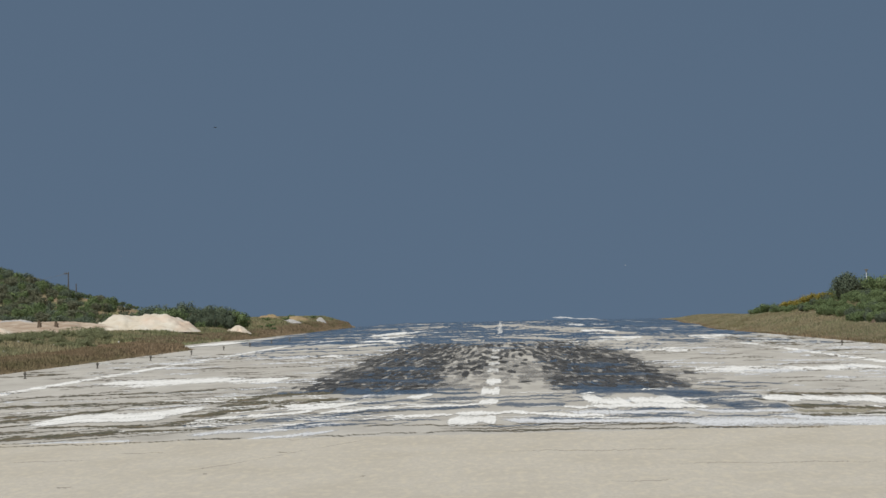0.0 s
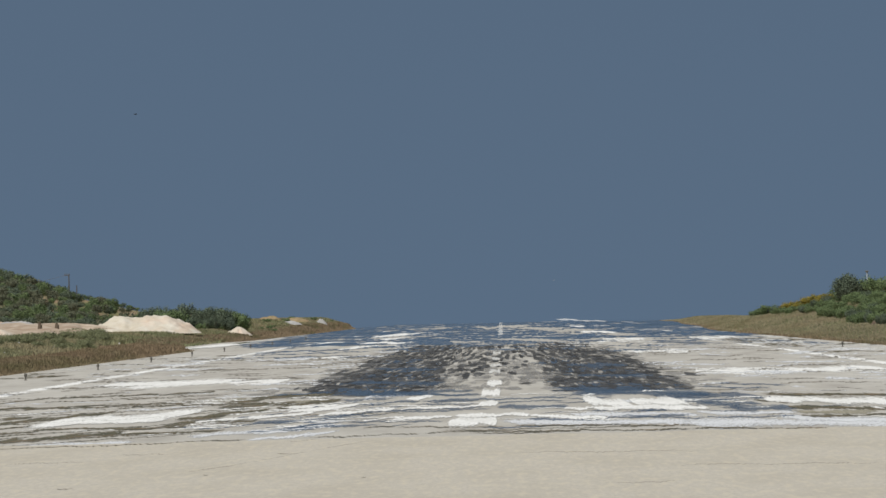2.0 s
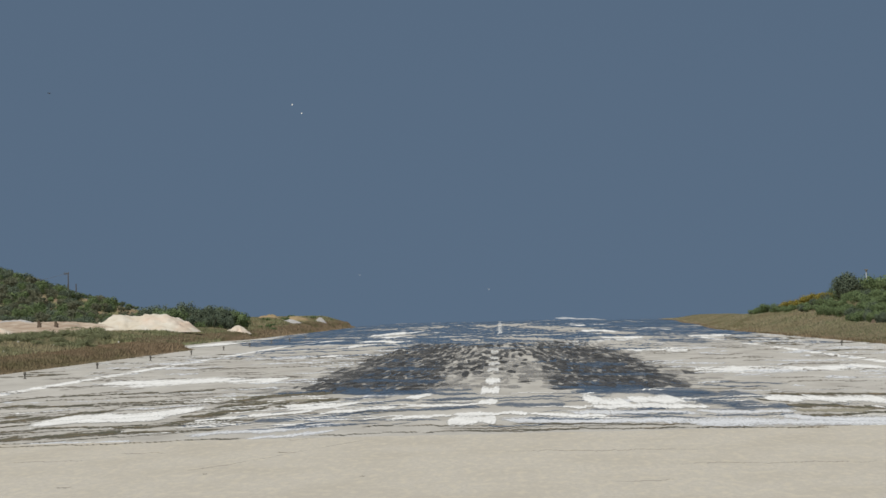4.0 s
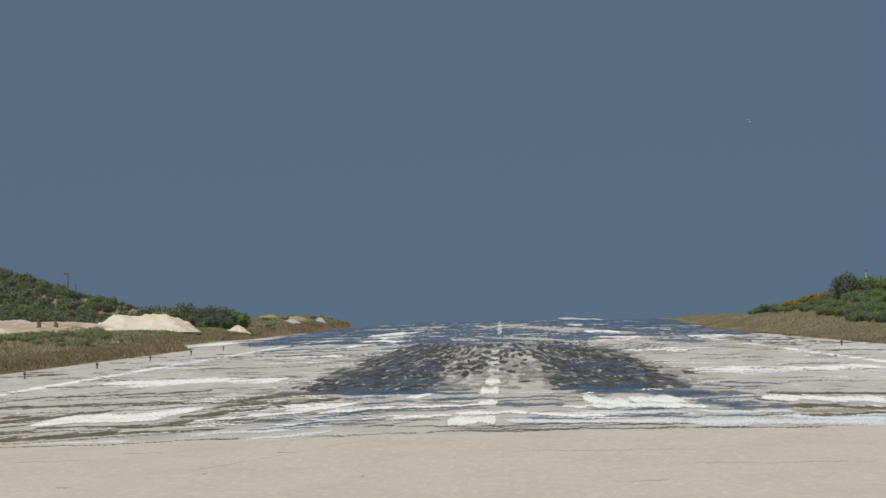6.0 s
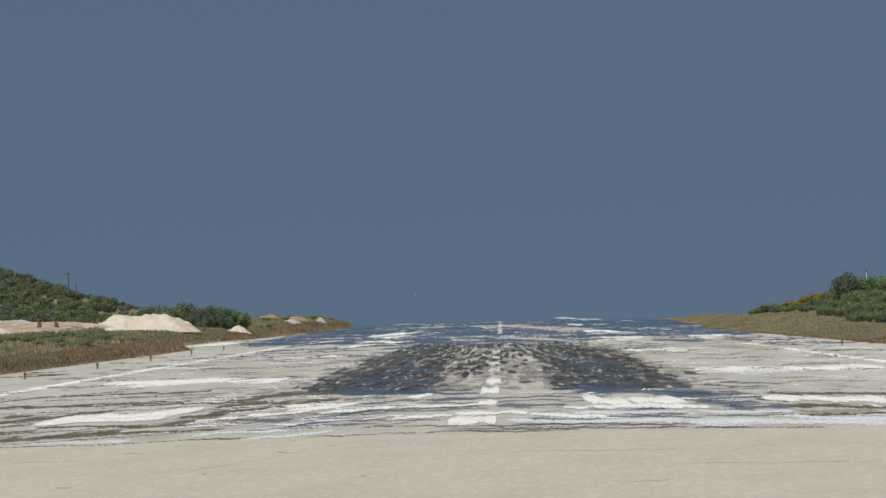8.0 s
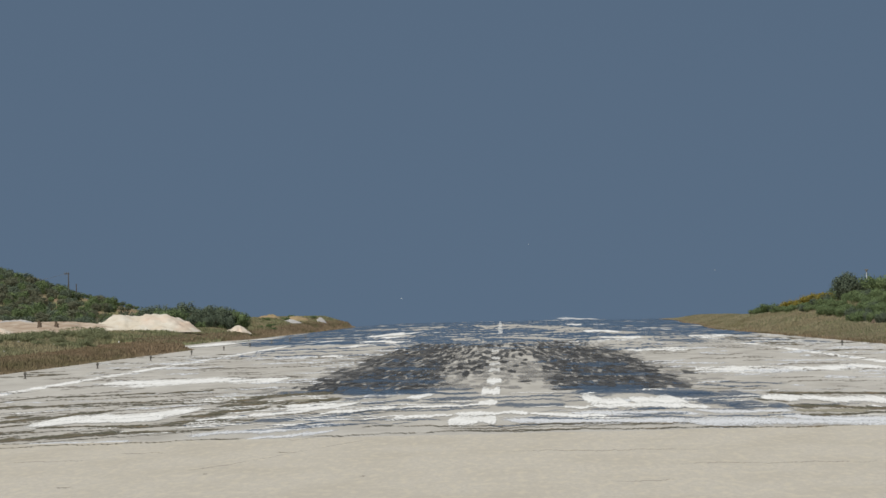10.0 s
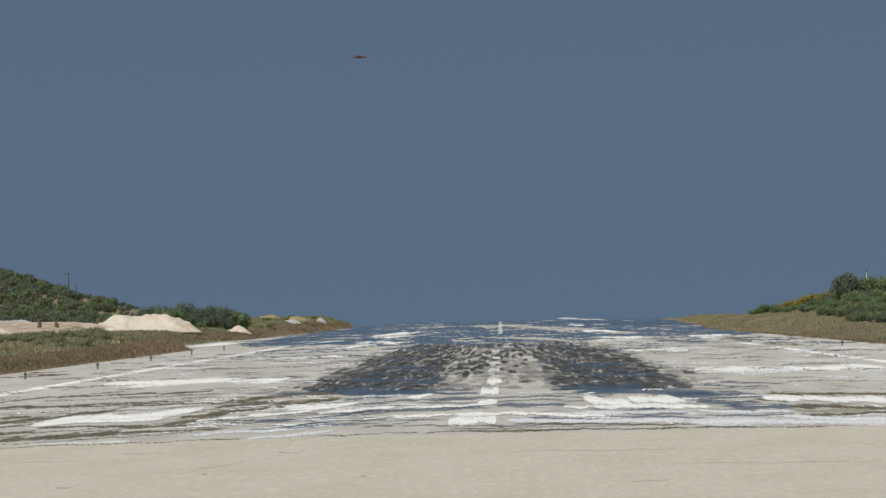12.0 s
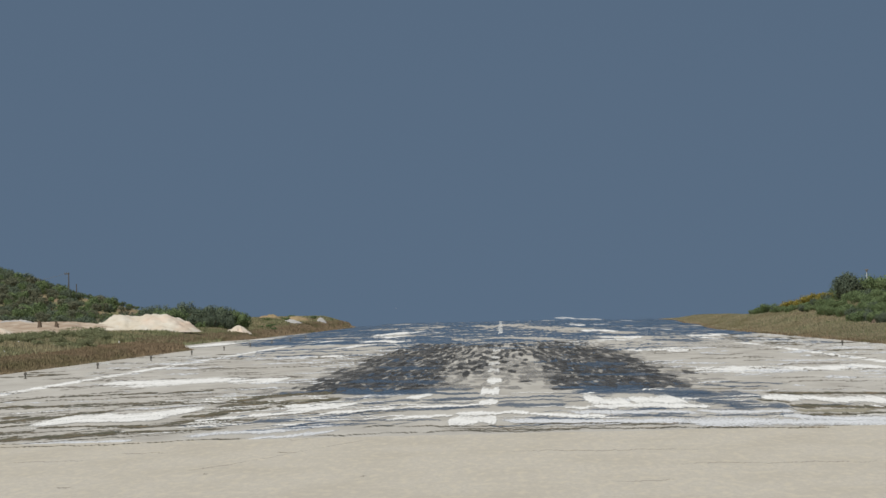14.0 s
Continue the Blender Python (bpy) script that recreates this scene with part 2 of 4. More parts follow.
def foot_r(y):
    """Where the right bank meets the pavement; it swings away towards its far end."""
    return 20.6 + 4.0 * smooth01((y - 800) / 320) + 4.2 * smooth01((y - 1110) / 360)


def terrain(x, y):
    """Height of the open ground."""
    x, y = np.asarray(x, float), np.asarray(y, float)
    rise = 0.38 * smooth01((foot_l(y) - x) / 0.7) + 0.62 * smooth01((foot_l(y) - x) / (9 - 4 * smooth01((y - 600) / 60)))
    left = (1.05 + 0.85 * smooth01((y - 880) / 300)) * rise * smooth01((1448 - y) / 26)
    terrace = 0.8 * smooth01((y - 640) / 140) * smooth01((-1000 * x / np.maximum(y, 100) - 46) / 4) * smooth01((1100 - y) / 200)
    d = -43.0 - x
    hill_l = np.minimum(0.155 * (d + np.sqrt(d * d + 4)), 11.0) * np.exp(-((y - 1060) / 240) ** 2)
    right = (0.55 + 0.45 * smooth01((y - 450) / 350) - 0.25 * smooth01((y - 950) / 300)) * smooth01((x - foot_r(y)) / 4.5) * smooth01((1590 - y) / 160)
    hill_r = 1.6 * smooth01((x - 24) / 6.5) * np.exp(-((y - 740) / 150) ** 2)
    far = np.maximum(0, np.abs(x) - 80) * 0.02
    drop = -7 * np.maximum(smooth01((y - 1800) / 60), np.where(x > 21, smooth01((y - 1590) / 60), np.where(x < -23, smooth01((y - 1446) / 40), 0)))
    return -0.06 + (left + terrace + hill_l + right + hill_r + far) * smooth01((1800 - y) / 200) + drop


# ---- the setting ----
def sheet(name, xs, ys, z, material, label, category, kind="structure", smooth=True):
    gx, gy = np.meshgrid(xs, ys)
    gz = z(gx, gy) if callable(z) else np.full(gx.shape, z)
    n = len(xs)
    faces = [(j * n + i, j * n + i + 1, (j + 1) * n + i + 1, (j + 1) * n + i) for j in range(len(ys) - 1) for i in range(n - 1)]
    ob = link(name, np.stack([gx, gy, gz], -1).reshape(-1, 3), faces, material, smooth=smooth)
    return tagged(ob, label, category, "", kind)


def slab(name, x0, x1, y0, y1, top, thick, material, label="", category="", wobble=0.0, step=2.0, parent=None):
    """A thin slab with real thickness and slightly uneven ends."""
    n = max(2, int((x1 - x0) / step) + 1)
    xs = np.linspace(x0, x1, n)
    rnd = random.Random(int(abs(x0 * 91 + y0 * 7)))
    lo = [y0 + rnd.uniform(-1, 1) * wobble for _ in xs]
    hi = [y1 + rnd.uniform(-1, 1) * wobble for _ in xs]
    v, f = [], []
    for z in (top, top - thick):
        v += [(x, a, z) for x, a in zip(xs, lo)] + [(x, b, z) for x, b in zip(xs, hi)]
    for i in range(n - 1):
        f.append((i, i + 1, n + i + 1, n + i))
        f.append((2 * n + i, 3 * n + i, 3 * n + i + 1, 2 * n + i + 1))
        f.append((i, 2 * n + i, 2 * n + i + 1, i + 1))
        f.append((n + i, n + i + 1, 3 * n + i + 1, 3 * n + i))
    f.append((0, n, 3 * n, 2 * n))
    f.append((n - 1, 3 * n - 1, 4 * n - 1, 2 * n - 1))
    ob = link(name, v, f, material, parent)
    if label:
        tagged(ob, label, category, "", "structure")
    return ob


XS = np.unique(np.concatenate([np.linspace(-3000, -120, 12), np.linspace(-120, -20, 60), np.linspace(-20, 20, 5), np.linspace(-31, -20.6, 27), np.array([20.99, 21.01]), np.linspace(20, 60, 41), np.linspace(60, 3000, 14)]))
YS = np.unique(np.concatenate([np.linspace(-1500, 200, 10), np.linspace(200, 1500, 110), np.linspace(596, 626, 31), np.linspace(1400, 1660, 44), np.linspace(1500, 1900, 14), np.linspace(1900, 4900, 8)]))
sheet("ground", XS, YS, terrain, M_EARTH, "dry brown earth with sparse grass beside the runway", "ground")
sheet("water", np.linspace(-4000, 4000, 3), np.array([1150.0, 3000, 4950]), -3.0, M_SEA, "calm blue sea beyond the end of the runway", "sea")
runway = slab("runway", MID - 21.2, MID + 21.2, 157, 1800, 0.0, 0.05, M_RUNWAY, "sun-bleached pale concrete runway with worn markings", "runway", 0.0, 1.0)
slab("shoulder", -27.4, MID - 21.2, 622, 1450, -0.003, 0.05, M_RUNWAY, "pale concrete shoulder beside the runway", "shoulder", 2.0, 0.5)
SOIL_X, SOIL_Y = np.linspace(-62, -30.5, 60), np.linspace(655, 835, 50)
sheet("bare_soil", SOIL_X, SOIL_Y, lambda x, y: terrain(x, y) + 0.12 * np.sin(x * 1.7 + np.sin(y * 0.21)) * np.sin(y * 0.13) + 0.05 * np.sin(x * 4.3 + y * 0.4)
      + 0.22 - 0.5 * smooth01((-y + 675) / 20) - 0.5 * smooth01((1000 * x / y + 48.6) / 1.6) - 0.5 * smooth01((y - 815) / 20), M_SOIL, "bare pinkish soil terrace behind the bank", "soil")
slab("shoulder", MID + 21.2, 30.5, 790, 1640, -0.003, 0.05, M_RUNWAY, "pale concrete shoulder beside the runway", "shoulder", 2.0, 0.5)
apron = slab("pavement", -60, 60, -120, 157.4, 0.012, 0.08, M_APRON, "pale beige asphalt apron before the runway threshold", "apron", 0.5, 0.3)


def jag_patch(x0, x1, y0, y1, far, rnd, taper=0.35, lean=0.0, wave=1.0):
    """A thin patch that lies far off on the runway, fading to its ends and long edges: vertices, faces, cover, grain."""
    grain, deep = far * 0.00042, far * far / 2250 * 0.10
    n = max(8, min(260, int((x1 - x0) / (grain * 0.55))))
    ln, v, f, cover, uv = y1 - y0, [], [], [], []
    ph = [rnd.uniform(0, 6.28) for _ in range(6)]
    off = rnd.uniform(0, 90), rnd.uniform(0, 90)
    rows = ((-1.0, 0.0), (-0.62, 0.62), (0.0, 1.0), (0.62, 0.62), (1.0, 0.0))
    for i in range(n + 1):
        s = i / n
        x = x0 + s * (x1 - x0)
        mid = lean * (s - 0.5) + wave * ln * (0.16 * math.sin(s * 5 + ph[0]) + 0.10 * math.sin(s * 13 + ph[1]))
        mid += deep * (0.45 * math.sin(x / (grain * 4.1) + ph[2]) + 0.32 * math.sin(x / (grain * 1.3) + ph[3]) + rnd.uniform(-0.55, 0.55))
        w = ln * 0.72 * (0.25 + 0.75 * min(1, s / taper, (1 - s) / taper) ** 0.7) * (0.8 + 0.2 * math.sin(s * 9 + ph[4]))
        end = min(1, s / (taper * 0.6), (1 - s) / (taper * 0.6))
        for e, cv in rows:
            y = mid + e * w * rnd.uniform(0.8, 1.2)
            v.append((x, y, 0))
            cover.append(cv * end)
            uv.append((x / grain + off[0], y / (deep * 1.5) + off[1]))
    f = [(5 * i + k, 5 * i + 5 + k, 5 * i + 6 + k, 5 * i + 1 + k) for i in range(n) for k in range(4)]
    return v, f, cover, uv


def dip(p):
    """Distance along the runway of the ground that lies p thousandths of a radian below the eye's level."""
    return 2.25 / (p * 0.001)


# painted markings, each a part of the runway
def mark(name, x0, x1, y0, y1, material=None, z=0.002):
    cx, cy = MID + (x0 + x1) / 2, (y0 + y1) / 2
    v, f, cover, uv = jag_patch(-(x1 - x0) / 2, (x1 - x0) / 2, -(y1 - y0) / 2, (y1 - y0) / 2, cy, rnd0, taper=0.07, wave=0.2 if x1 - x0 < 2 else 0.5)
    ob = cover_link(name, v, f, cover, uv, material or M_GLINT, runway)
    ob.location = (cx, cy, z)
    return ob


rnd0 = random.Random(17)
for side in (-1, 1):
    s0 = side * 15 - 0.32
    for k in range(26):
        y0, n = 160 + k * 62, 20
        xs = [MID + side * 15 + 0.07 * math.sin(k * 3 + q * 1.7) + rnd0.uniform(-0.05, 0.05) for q in range(n + 1)]
        v, f, cover, uv = [], [], [], []
        for q, x in enumerate(xs):
            y = y0 + q * 3
            for e, cv in ((-0.45, 0.0), (-0.16, 1.0), (0.16, 1.0), (0.45, 0.0)):
                v.append((x + e, y, 0.002))
                cover.append(cv)
                uv.append((x / (y * 0.00042) + e / (y * 0.00042), y * y0 / (y0 * y0 / 2250 * 0.15) / y0))
        f = [(4 * q + e, 4 * q + 1 + e, 4 * q + 5 + e, 4 * q + 4 + e) for q in range(n) for e in range(3)]
        cover_link("edge_line", v, f, cover, uv, M_GLINT, runway)
    a, b = (-13.6, -6.9) if side < 0 else (7.2, 14.0)
    mark("aiming_point_bar", a, b, 288, 318, M_PAINT)
    for d0, w in ((448, 3.2), (600, 3.0), (750, 3.0)):
        a, b = sorted((side * 7.2, side * (7.2 + w)))
        mark("touchdown_bar", a, b, d0, d0 + 24)
mark("centre_line_dash", -0.60, 0.44, 169.5, 184.5, M_PAINT, z=0.0128)
for d0 in range(445, 840, 50):
    mark("centre_line_dash", -0.08, 0.52, d0, d0 + 30, M_BARE)
for k, d0 in enumerate(range(860, 1790, 44)):
    s0 = MID + 0.18 + 0.10 * math.sin(k * 2.3)
    mark("centre_line_dash", s0 - MID, s0 - MID + 0.5, d0, d0 + 36, z=0.0105)

# rubber left by landing wheels: a grey film, and long thin dark streaks over it
rnd = random.Random(5)


SHIMMER = []               # what wavers in the hot air, and how far


def streaks(name, spots, z, material, label, grain=0.0006, deep=0.22):
    """Marks along the runway. spots: (place across it, dip, height of the mark in mrad, half width in metres)."""
    v, f, cover, uv = [], [], [], []
    for k, (x, p, h, w) in enumerate(spots):
        y = dip(p)
        ln = y * y / 2250 * h
        n0, seg, lean = len(v), 5, rnd.uniform(-0.15, 0.15)
        off = rnd.uniform(0, 90)
        for i in range(seg + 1):
            q = i / seg
            ww = 1.25 * w * (0.45 + 0.55 * math.sin(math.pi * min(1, q + 0.06))) * rnd.uniform(0.75, 1.25)
            mid, end = lean * q + rnd.uniform(-0.25, 0.25) * w, 0.5 + 0.5 * min(1, 3 * q, 3 * (1 - q))
            for e, cv in ((-1, 0.0), (-0.6, 0.9), (0.6, 0.9), (1, 0.0)):
                v.append((MID + 0.3 + x + e * ww + mid, y + ln * (q - 0.5 + rnd.uniform(-0.06, 0.06)), z + k * 0.0000006))
                cover.append(cv * end)
                uv.append((v[-1][0] / (y * grain) + off, (v[-1][1] - y) / (y * y / 2250 * deep) + off))
        f += [(n0 + 4 * i + e, n0 + 4 * i + 1 + e, n0 + 4 * i + 5 + e, n0 + 4 * i + 4 + e) for i in range(seg) for e in range(3)]
    ob = tagged(cover_link(name, v, f, cover, uv, material), label, "tyre marks", "", "stuff")
    SHIMMER.append((ob, 30.0))
    return ob


def wheel_lane(side, p):
    """Across the runway: dense in two broad lanes, wider apart farther off."""
    inner, outer = np.interp(p, (3.6, 5.5, 9.4), (2.6, 2.1, 1.8)), np.interp(p, (3.6, 5.2, 6.2, 8.7, 9.6), (5.6, 6.3, 6.1, 5.75, 5.5))
    u = min(1.0, abs(rnd.betavariate(1.25, 1.45)))
    return side * float(inner + (outer - inner) * u)


film, rows, dashes, rim, loose, faint = [], [], [], [], [], []
for k in range(620):
    p = 3.65 + 5.6 * rnd.random() ** 0.9
    film.append((wheel_lane(rnd.choice((-1, 1)), p), p, rnd.uniform(0.2, 0.6), rnd.uniform(0.15, 0.5)))
for k in range(13):                                     # the wavering air gathers the marks in rows
    for side in (-1, 1):
        p0 = 3.95 + 0.43 * k + rnd.uniform(-0.07, 0.07) + 0.12 * side
        for q in range(20):
            rows.append((wheel_lane(side, p0), p0 + rnd.gauss(0, 0.05), rnd.uniform(0.16, 0.38), rnd.uniform(0.08, 0.34)))
for k in range(420):
    p = 3.75 + 5.2 * rnd.random()
    dashes.append((wheel_lane(rnd.choice((-1, 1)), p), p, rnd.uniform(0.16, 0.42), rnd.uniform(0.05, 0.17)))
for k in range(75):                                    # long strokes along the outer rims
    p = 4.3 + 4.3 * rnd.random()
    side = rnd.choice((-1, 1))
    rim.append((side * (float(np.interp(p, (3.6, 5.2, 8.8), (5.3, 6.0, 5.3))) + rnd.gauss(0, 0.3)), p, rnd.uniform(0.16, 0.4), rnd.uniform(0.05, 0.12)))
for k in range(120):
    p = 3.9 + 3.4 * rnd.random() ** 1.3
    loose.append((rnd.uniform(-2.4, 2.4), p, rnd.uniform(0.2, 0.5), rnd.uniform(0.06, 0.2)))
for x, p, h, w in ((-1.38, 6.55, 0.5, 0.16), (-1.0, 7.25, 0.8, 0.12), (-0.55, 6.2, 1.0, 0.09), (1.98, 6.75, 0.6, 0.17), (0.9, 8.3, 0.22, 0.2), (6.6, 7.65, 0.5, 0.2),
                   (-1.75, 8.45, 0.4, 0.3), (-1.9, 7.9, 0.36, 0.25), (1.9, 8.6, 0.45, 0.2), (2.1, 8.2, 0.5, 0.2)):
    loose.append((x, p, h, w))
for k in range(440):
    p = 3.75 + 5.2 * rnd.random()
    faint.append((rnd.uniform(-2.8, 2.8), p, rnd.uniform(0.15, 0.5), rnd.uniform(0.06, 0.24)))
bare = []
for k in range(440):                                    # light concrete between the marks, more of it far off and towards the centre
    p = 3.75 + 5.2 * rnd.random() ** 1.5
    side = rnd.choice((-1, 1))
    x = wheel_lane(side, p) if k % 3 else side * rnd.uniform(1.5, 3.2)
    bare.append((x, p, rnd.uniform(0.12, 0.4), rnd.uniform(0.03, 0.11)))
streaks("fringe_patches", bare[::2], 0.0080, M_CRUMB, "small patches of bare concrete beside the tyre marks")
streaks("bare_patches", bare[1::2], 0.0064, M_CRUMB, "small patches of bare concrete among tyre marks")
for k in range(170):                                    # worn-out fringe outside the lanes
    p = 3.9 + 5.3 * rnd.random()
    faint.append((rnd.choice((-1, 1)) * rnd.uniform(5.0, 7.0), p, rnd.uniform(0.12, 0.35), rnd.uniform(0.1, 0.4)))
streaks("rubber_film", film, 0.0035, M_FILM, "grey film of worn rubber on the touchdown zone")
streaks("worn_patches", faint, 0.004, M_STAIN, "faint grey worn patches along the centre line")
streaks("tyre_marks", rows, 0.0062, M_RUBBER, "black rubber skid marks on the touchdown zone")
streaks("short_tyre_marks", dashes, 0.0084, M_RUBBER, "short dark rubber dashes on the touchdown zone")
streaks("rim_tyre_marks", rim, 0.0072, M_RUBBER, "long thin rubber strokes beside the wheel lanes")
streaks("loose_tyre_marks", loose, 0.0076, M_RUBBER, "scattered small rubber marks near the centre line")

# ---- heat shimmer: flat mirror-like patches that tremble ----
BUNDLES = {}
SKY_PATCH = "trembling mirage patch mirroring blue sky on hot runway"
PALE_PATCH = "bright strip of pale paint wavering in the heat haze"
DARK_PATCH = "dark streak wavering in the heat haze"


def shimmer(x0, x1, p, h, material=M_MIRAGE, label=SKY_PATCH, z=0.0045, taper=0.3, slope=None, bundle=""):
    """A patch from x0 to x1 that lies p mrad below the eye's level and is h mrad high."""
    y = dip(p)
    dy = y * y / 2250 * h
    cx = (x0 + x1) / 2
    if slope is None:                               # streaks lie slightly askew on the cambered surface
        slope = 0.055 if cx < -4 and p > 10.2 else (0.012 if cx < -4 else (-0.02 if cx > 4 and p > 9 else 0.0))
    lean = slope * (x1 - x0) / y * 1000 * y * y / 2250
    v, f, cover, uv = jag_patch(x0 - cx, x1 - cx, -dy / 2, dy / 2, y, rnd, taper=taper, lean=lean)
    if bundle:                                      # too small to tell apart: joined with its like
        vs, fs, cs, us, _ = BUNDLES.setdefault(bundle, ([], [], [], [], material))
        n0 = len(vs)
        vs += [(p0 + cx, p1 + y, p2 + z + len(fs) * 0.0000001) for p0, p1, p2 in v]
        fs += [tuple(q + n0 for q in face) for face in f]
        cs += cover
        us += uv
        return None
    ob = cover_link("mirage_patch", v, f, cover, uv, material)
    ob.location = (cx, y, z + len(SHIMMER) * 0.000002)
    tagged(ob, label, "mirage", "mirage patches")
    SHIMMER.append((ob, dy / h))
    return ob


def ribbon(b0, p0, b1, p1, h, material, label=SKY_PATCH, z=0.0045, taper=0.12, wave=0.6):
    """A streak between two places, each given by its bearing and its dip in mrad, and h mrad high."""
    y0, y1 = dip(p0), dip(p1)
    x0, x1, y = b0 * y0 * 0.001, b1 * y1 * 0.001, (y0 + y1) / 2
    cx, k = (x0 + x1) / 2, y * y / 2250
    v, f, cover, uv = jag_patch(x0 - cx, x1 - cx, -k * h / 2, k * h / 2, y, rnd, taper=taper, lean=y1 - y0, wave=wave)
    ob = cover_link("mirage_patch", v, f, cover, uv, material)
    ob.location = (cx, y, z + len(SHIMMER) * 0.000002)
    tagged(ob, label, "mirage", "mirage patches")
    SHIMMER.append((ob, k))
    return ob


# the far sheet of mirrored sky, in overlapping bands
for k in range(34):
    p = 1.22 + 2.45 * (k + rnd.uniform(-0.4, 0.4)) / 33
    y = dip(p)
    half = 0.0185 * y * rnd.uniform(0.85, 1.1) if p < 2.9 else 0.0135 * y * rnd.uniform(0.8, 1.1)
    x = rnd.uniform(-0.0035, 0.0025) * y
    wide = p < 2.1
    shimmer(-25.6 if wide else max(-20.5, x - half), min(31.0, 0.031 * y) if wide else min(19.5, x + half), p, rnd.uniform(0.10, 0.19), taper=0.03 if wide else 0.12, z=0.0045, slope=0.0)
for k in range(46):                                    # thinner ones towards both edges
    p = rnd.uniform(2.0, 4.9)
    y = dip(p)
    side = rnd.choice((-1, 1))
    x = side * y * rnd.uniform(0.011, 0.030)
    w = y * rnd.uniform(0.002, 0.006)
    if abs(x) + w < 19.5:
        shimmer(x - w, x + w, p, rnd.uniform(0.06, 0.16), z=0.0045)
for k in range(110):                                   # fine flicker of sky and paint over the far lanes
    p = rnd.uniform(1.7, 4.4)
    y = dip(p)
    x = rnd.choice((-1, 1)) * y * rnd.uniform(0.007, 0.028)
    w = y * rnd.uniform(0.0008, 0.0036)
    if abs(x) + w < 19.5:
        pale = rnd.random() < 0.25
        shimmer(x - w, x + w, p, rnd.uniform(0.05, 0.11), M_WORN if pale else M_MIRAGE, z=0.0085 if pale else 0.0065, bundle="far_paint_flicker" if pale else "far_sky_flicker")
# light bits of runway and paint that show through it
FAR_GREYS = [(1.2, 1.99, 11.3, 2.29, 0.52), (-16.1, 1.79, -5.3, 1.77, 0.39), (-3.7, 1.68, 3.8, 1.79, 0.26), (-21.4, 2.91, -7.6, 2.70, 0.39),
    (10.7, 2.86, 26.3, 3.22, 0.46), (13.2, 3.96, 28.9, 4.13, 0.52), (-29.2, 3.32, -18.8, 2.84, 0.39), (23.1, 2.68, 30.3, 3.24, 0.33),
    (15.8, 4.35, 33.5, 4.82, 0.39), (-1.8, 3.03, 10.0, 3.69, 0.33), (-6.4, 3.32, -1.8, 3.36, 0.20)]
FAR_WHITES = [(-17.8, 3.32, -9.9, 3.30, 0.26), (-19.4, 3.94, -15.8, 3.76, 0.26), (-14.8, 2.47, -9.1, 2.34, 0.33), (-25.3, 3.54, -18.1, 3.05, 0.23),
    (-29.9, 2.85, -21.4, 2.19, 0.23), (-16.2, 2.90, -10.9, 2.82, 0.16), (8.8, 2.56, 13.4, 2.59, 0.33), (11.0, 3.39, 17.2, 3.47, 0.26),
    (21.4, 3.43, 27.0, 3.36, 0.20), (16.5, 2.34, 20.5, 2.76, 0.26), (27.0, 4.21, 33.8, 5.35, 0.23), (15.8, 4.94, 22.9, 5.03, 0.29),
    (6.4, 1.06, 8.0, 0.97, 0.20), (8.7, 1.25, 11.5, 1.24, 0.16), (14.3, 1.50, 15.1, 1.52, 0.16), (7.4, 1.80, 9.4, 1.78, 0.13)]
EDGE_BLUES = [(22.7, 3.13, 29.6, 3.42, 0.26), (26.3, 3.80, 33.5, 4.03, 0.39), (30.9, 4.17, 38.7, 4.48, 0.33), (19.1, 2.92, 24.4, 3.11, 0.26), (16.5, 3.84, 25.7, 4.18, 0.26), (-29.2, 3.19, -21.4, 2.98, 0.33), (-25.3, 2.56, -17.5, 2.61, 0.26), (-20.7, 3.32, -13.5, 3.35, 0.26), (-18.7, 2.19, -14.8, 2.08, 0.26)]
for row in EDGE_BLUES:
    ribbon(*row, M_DULL, z=0.0086, taper=0.3)
for row in FAR_GREYS:
    ribbon(*row, M_BARE, "strip of pale concrete showing through the mirage", z=0.008, taper=0.3)
for row in FAR_WHITES:
    ribbon(*row, M_GLINT if row[1] > 1.4 else M_WORN, PALE_PATCH, z=0.009, taper=0.35)
# bluish gaps among and under the wheel marks
LANE_BLUES = [(-19.9, 8.63, -11.1, 9.03, 0.52), (-12.4, 9.00, -3.2, 9.08, 0.33), (-18.9, 9.18, -8.5, 9.29, 0.33), (-17.9, 7.76, -6.5, 8.09, 0.39),
    (-16.2, 7.02, -7.8, 7.28, 0.39), (-14.9, 6.33, -7.1, 6.57, 0.29), (-12.9, 5.59, -6.4, 5.80, 0.33), (-12.3, 4.82, -6.4, 5.08, 0.39),
    (-10.3, 4.01, -5.7, 4.18, 0.39), (7.6, 9.59, 24.2, 9.83, 0.59), (9.2, 9.36, 17.0, 9.41, 0.33), (8.6, 7.65, 17.7, 7.73, 0.29),
    (6.6, 7.02, 15.8, 7.29, 0.26), (7.3, 6.38, 14.8, 6.55, 0.46), (6.7, 5.58, 12.5, 5.78, 0.26), (6.4, 4.72, 12.6, 4.99, 0.33),
    (13.1, 8.54, 20.3, 8.90, 0.26)]
for k, row in enumerate(LANE_BLUES):
    ribbon(*row, M_HAZE, z=(0.0078, 0.0088)[k % 2] if row[1] > 6.2 else 0.0026)
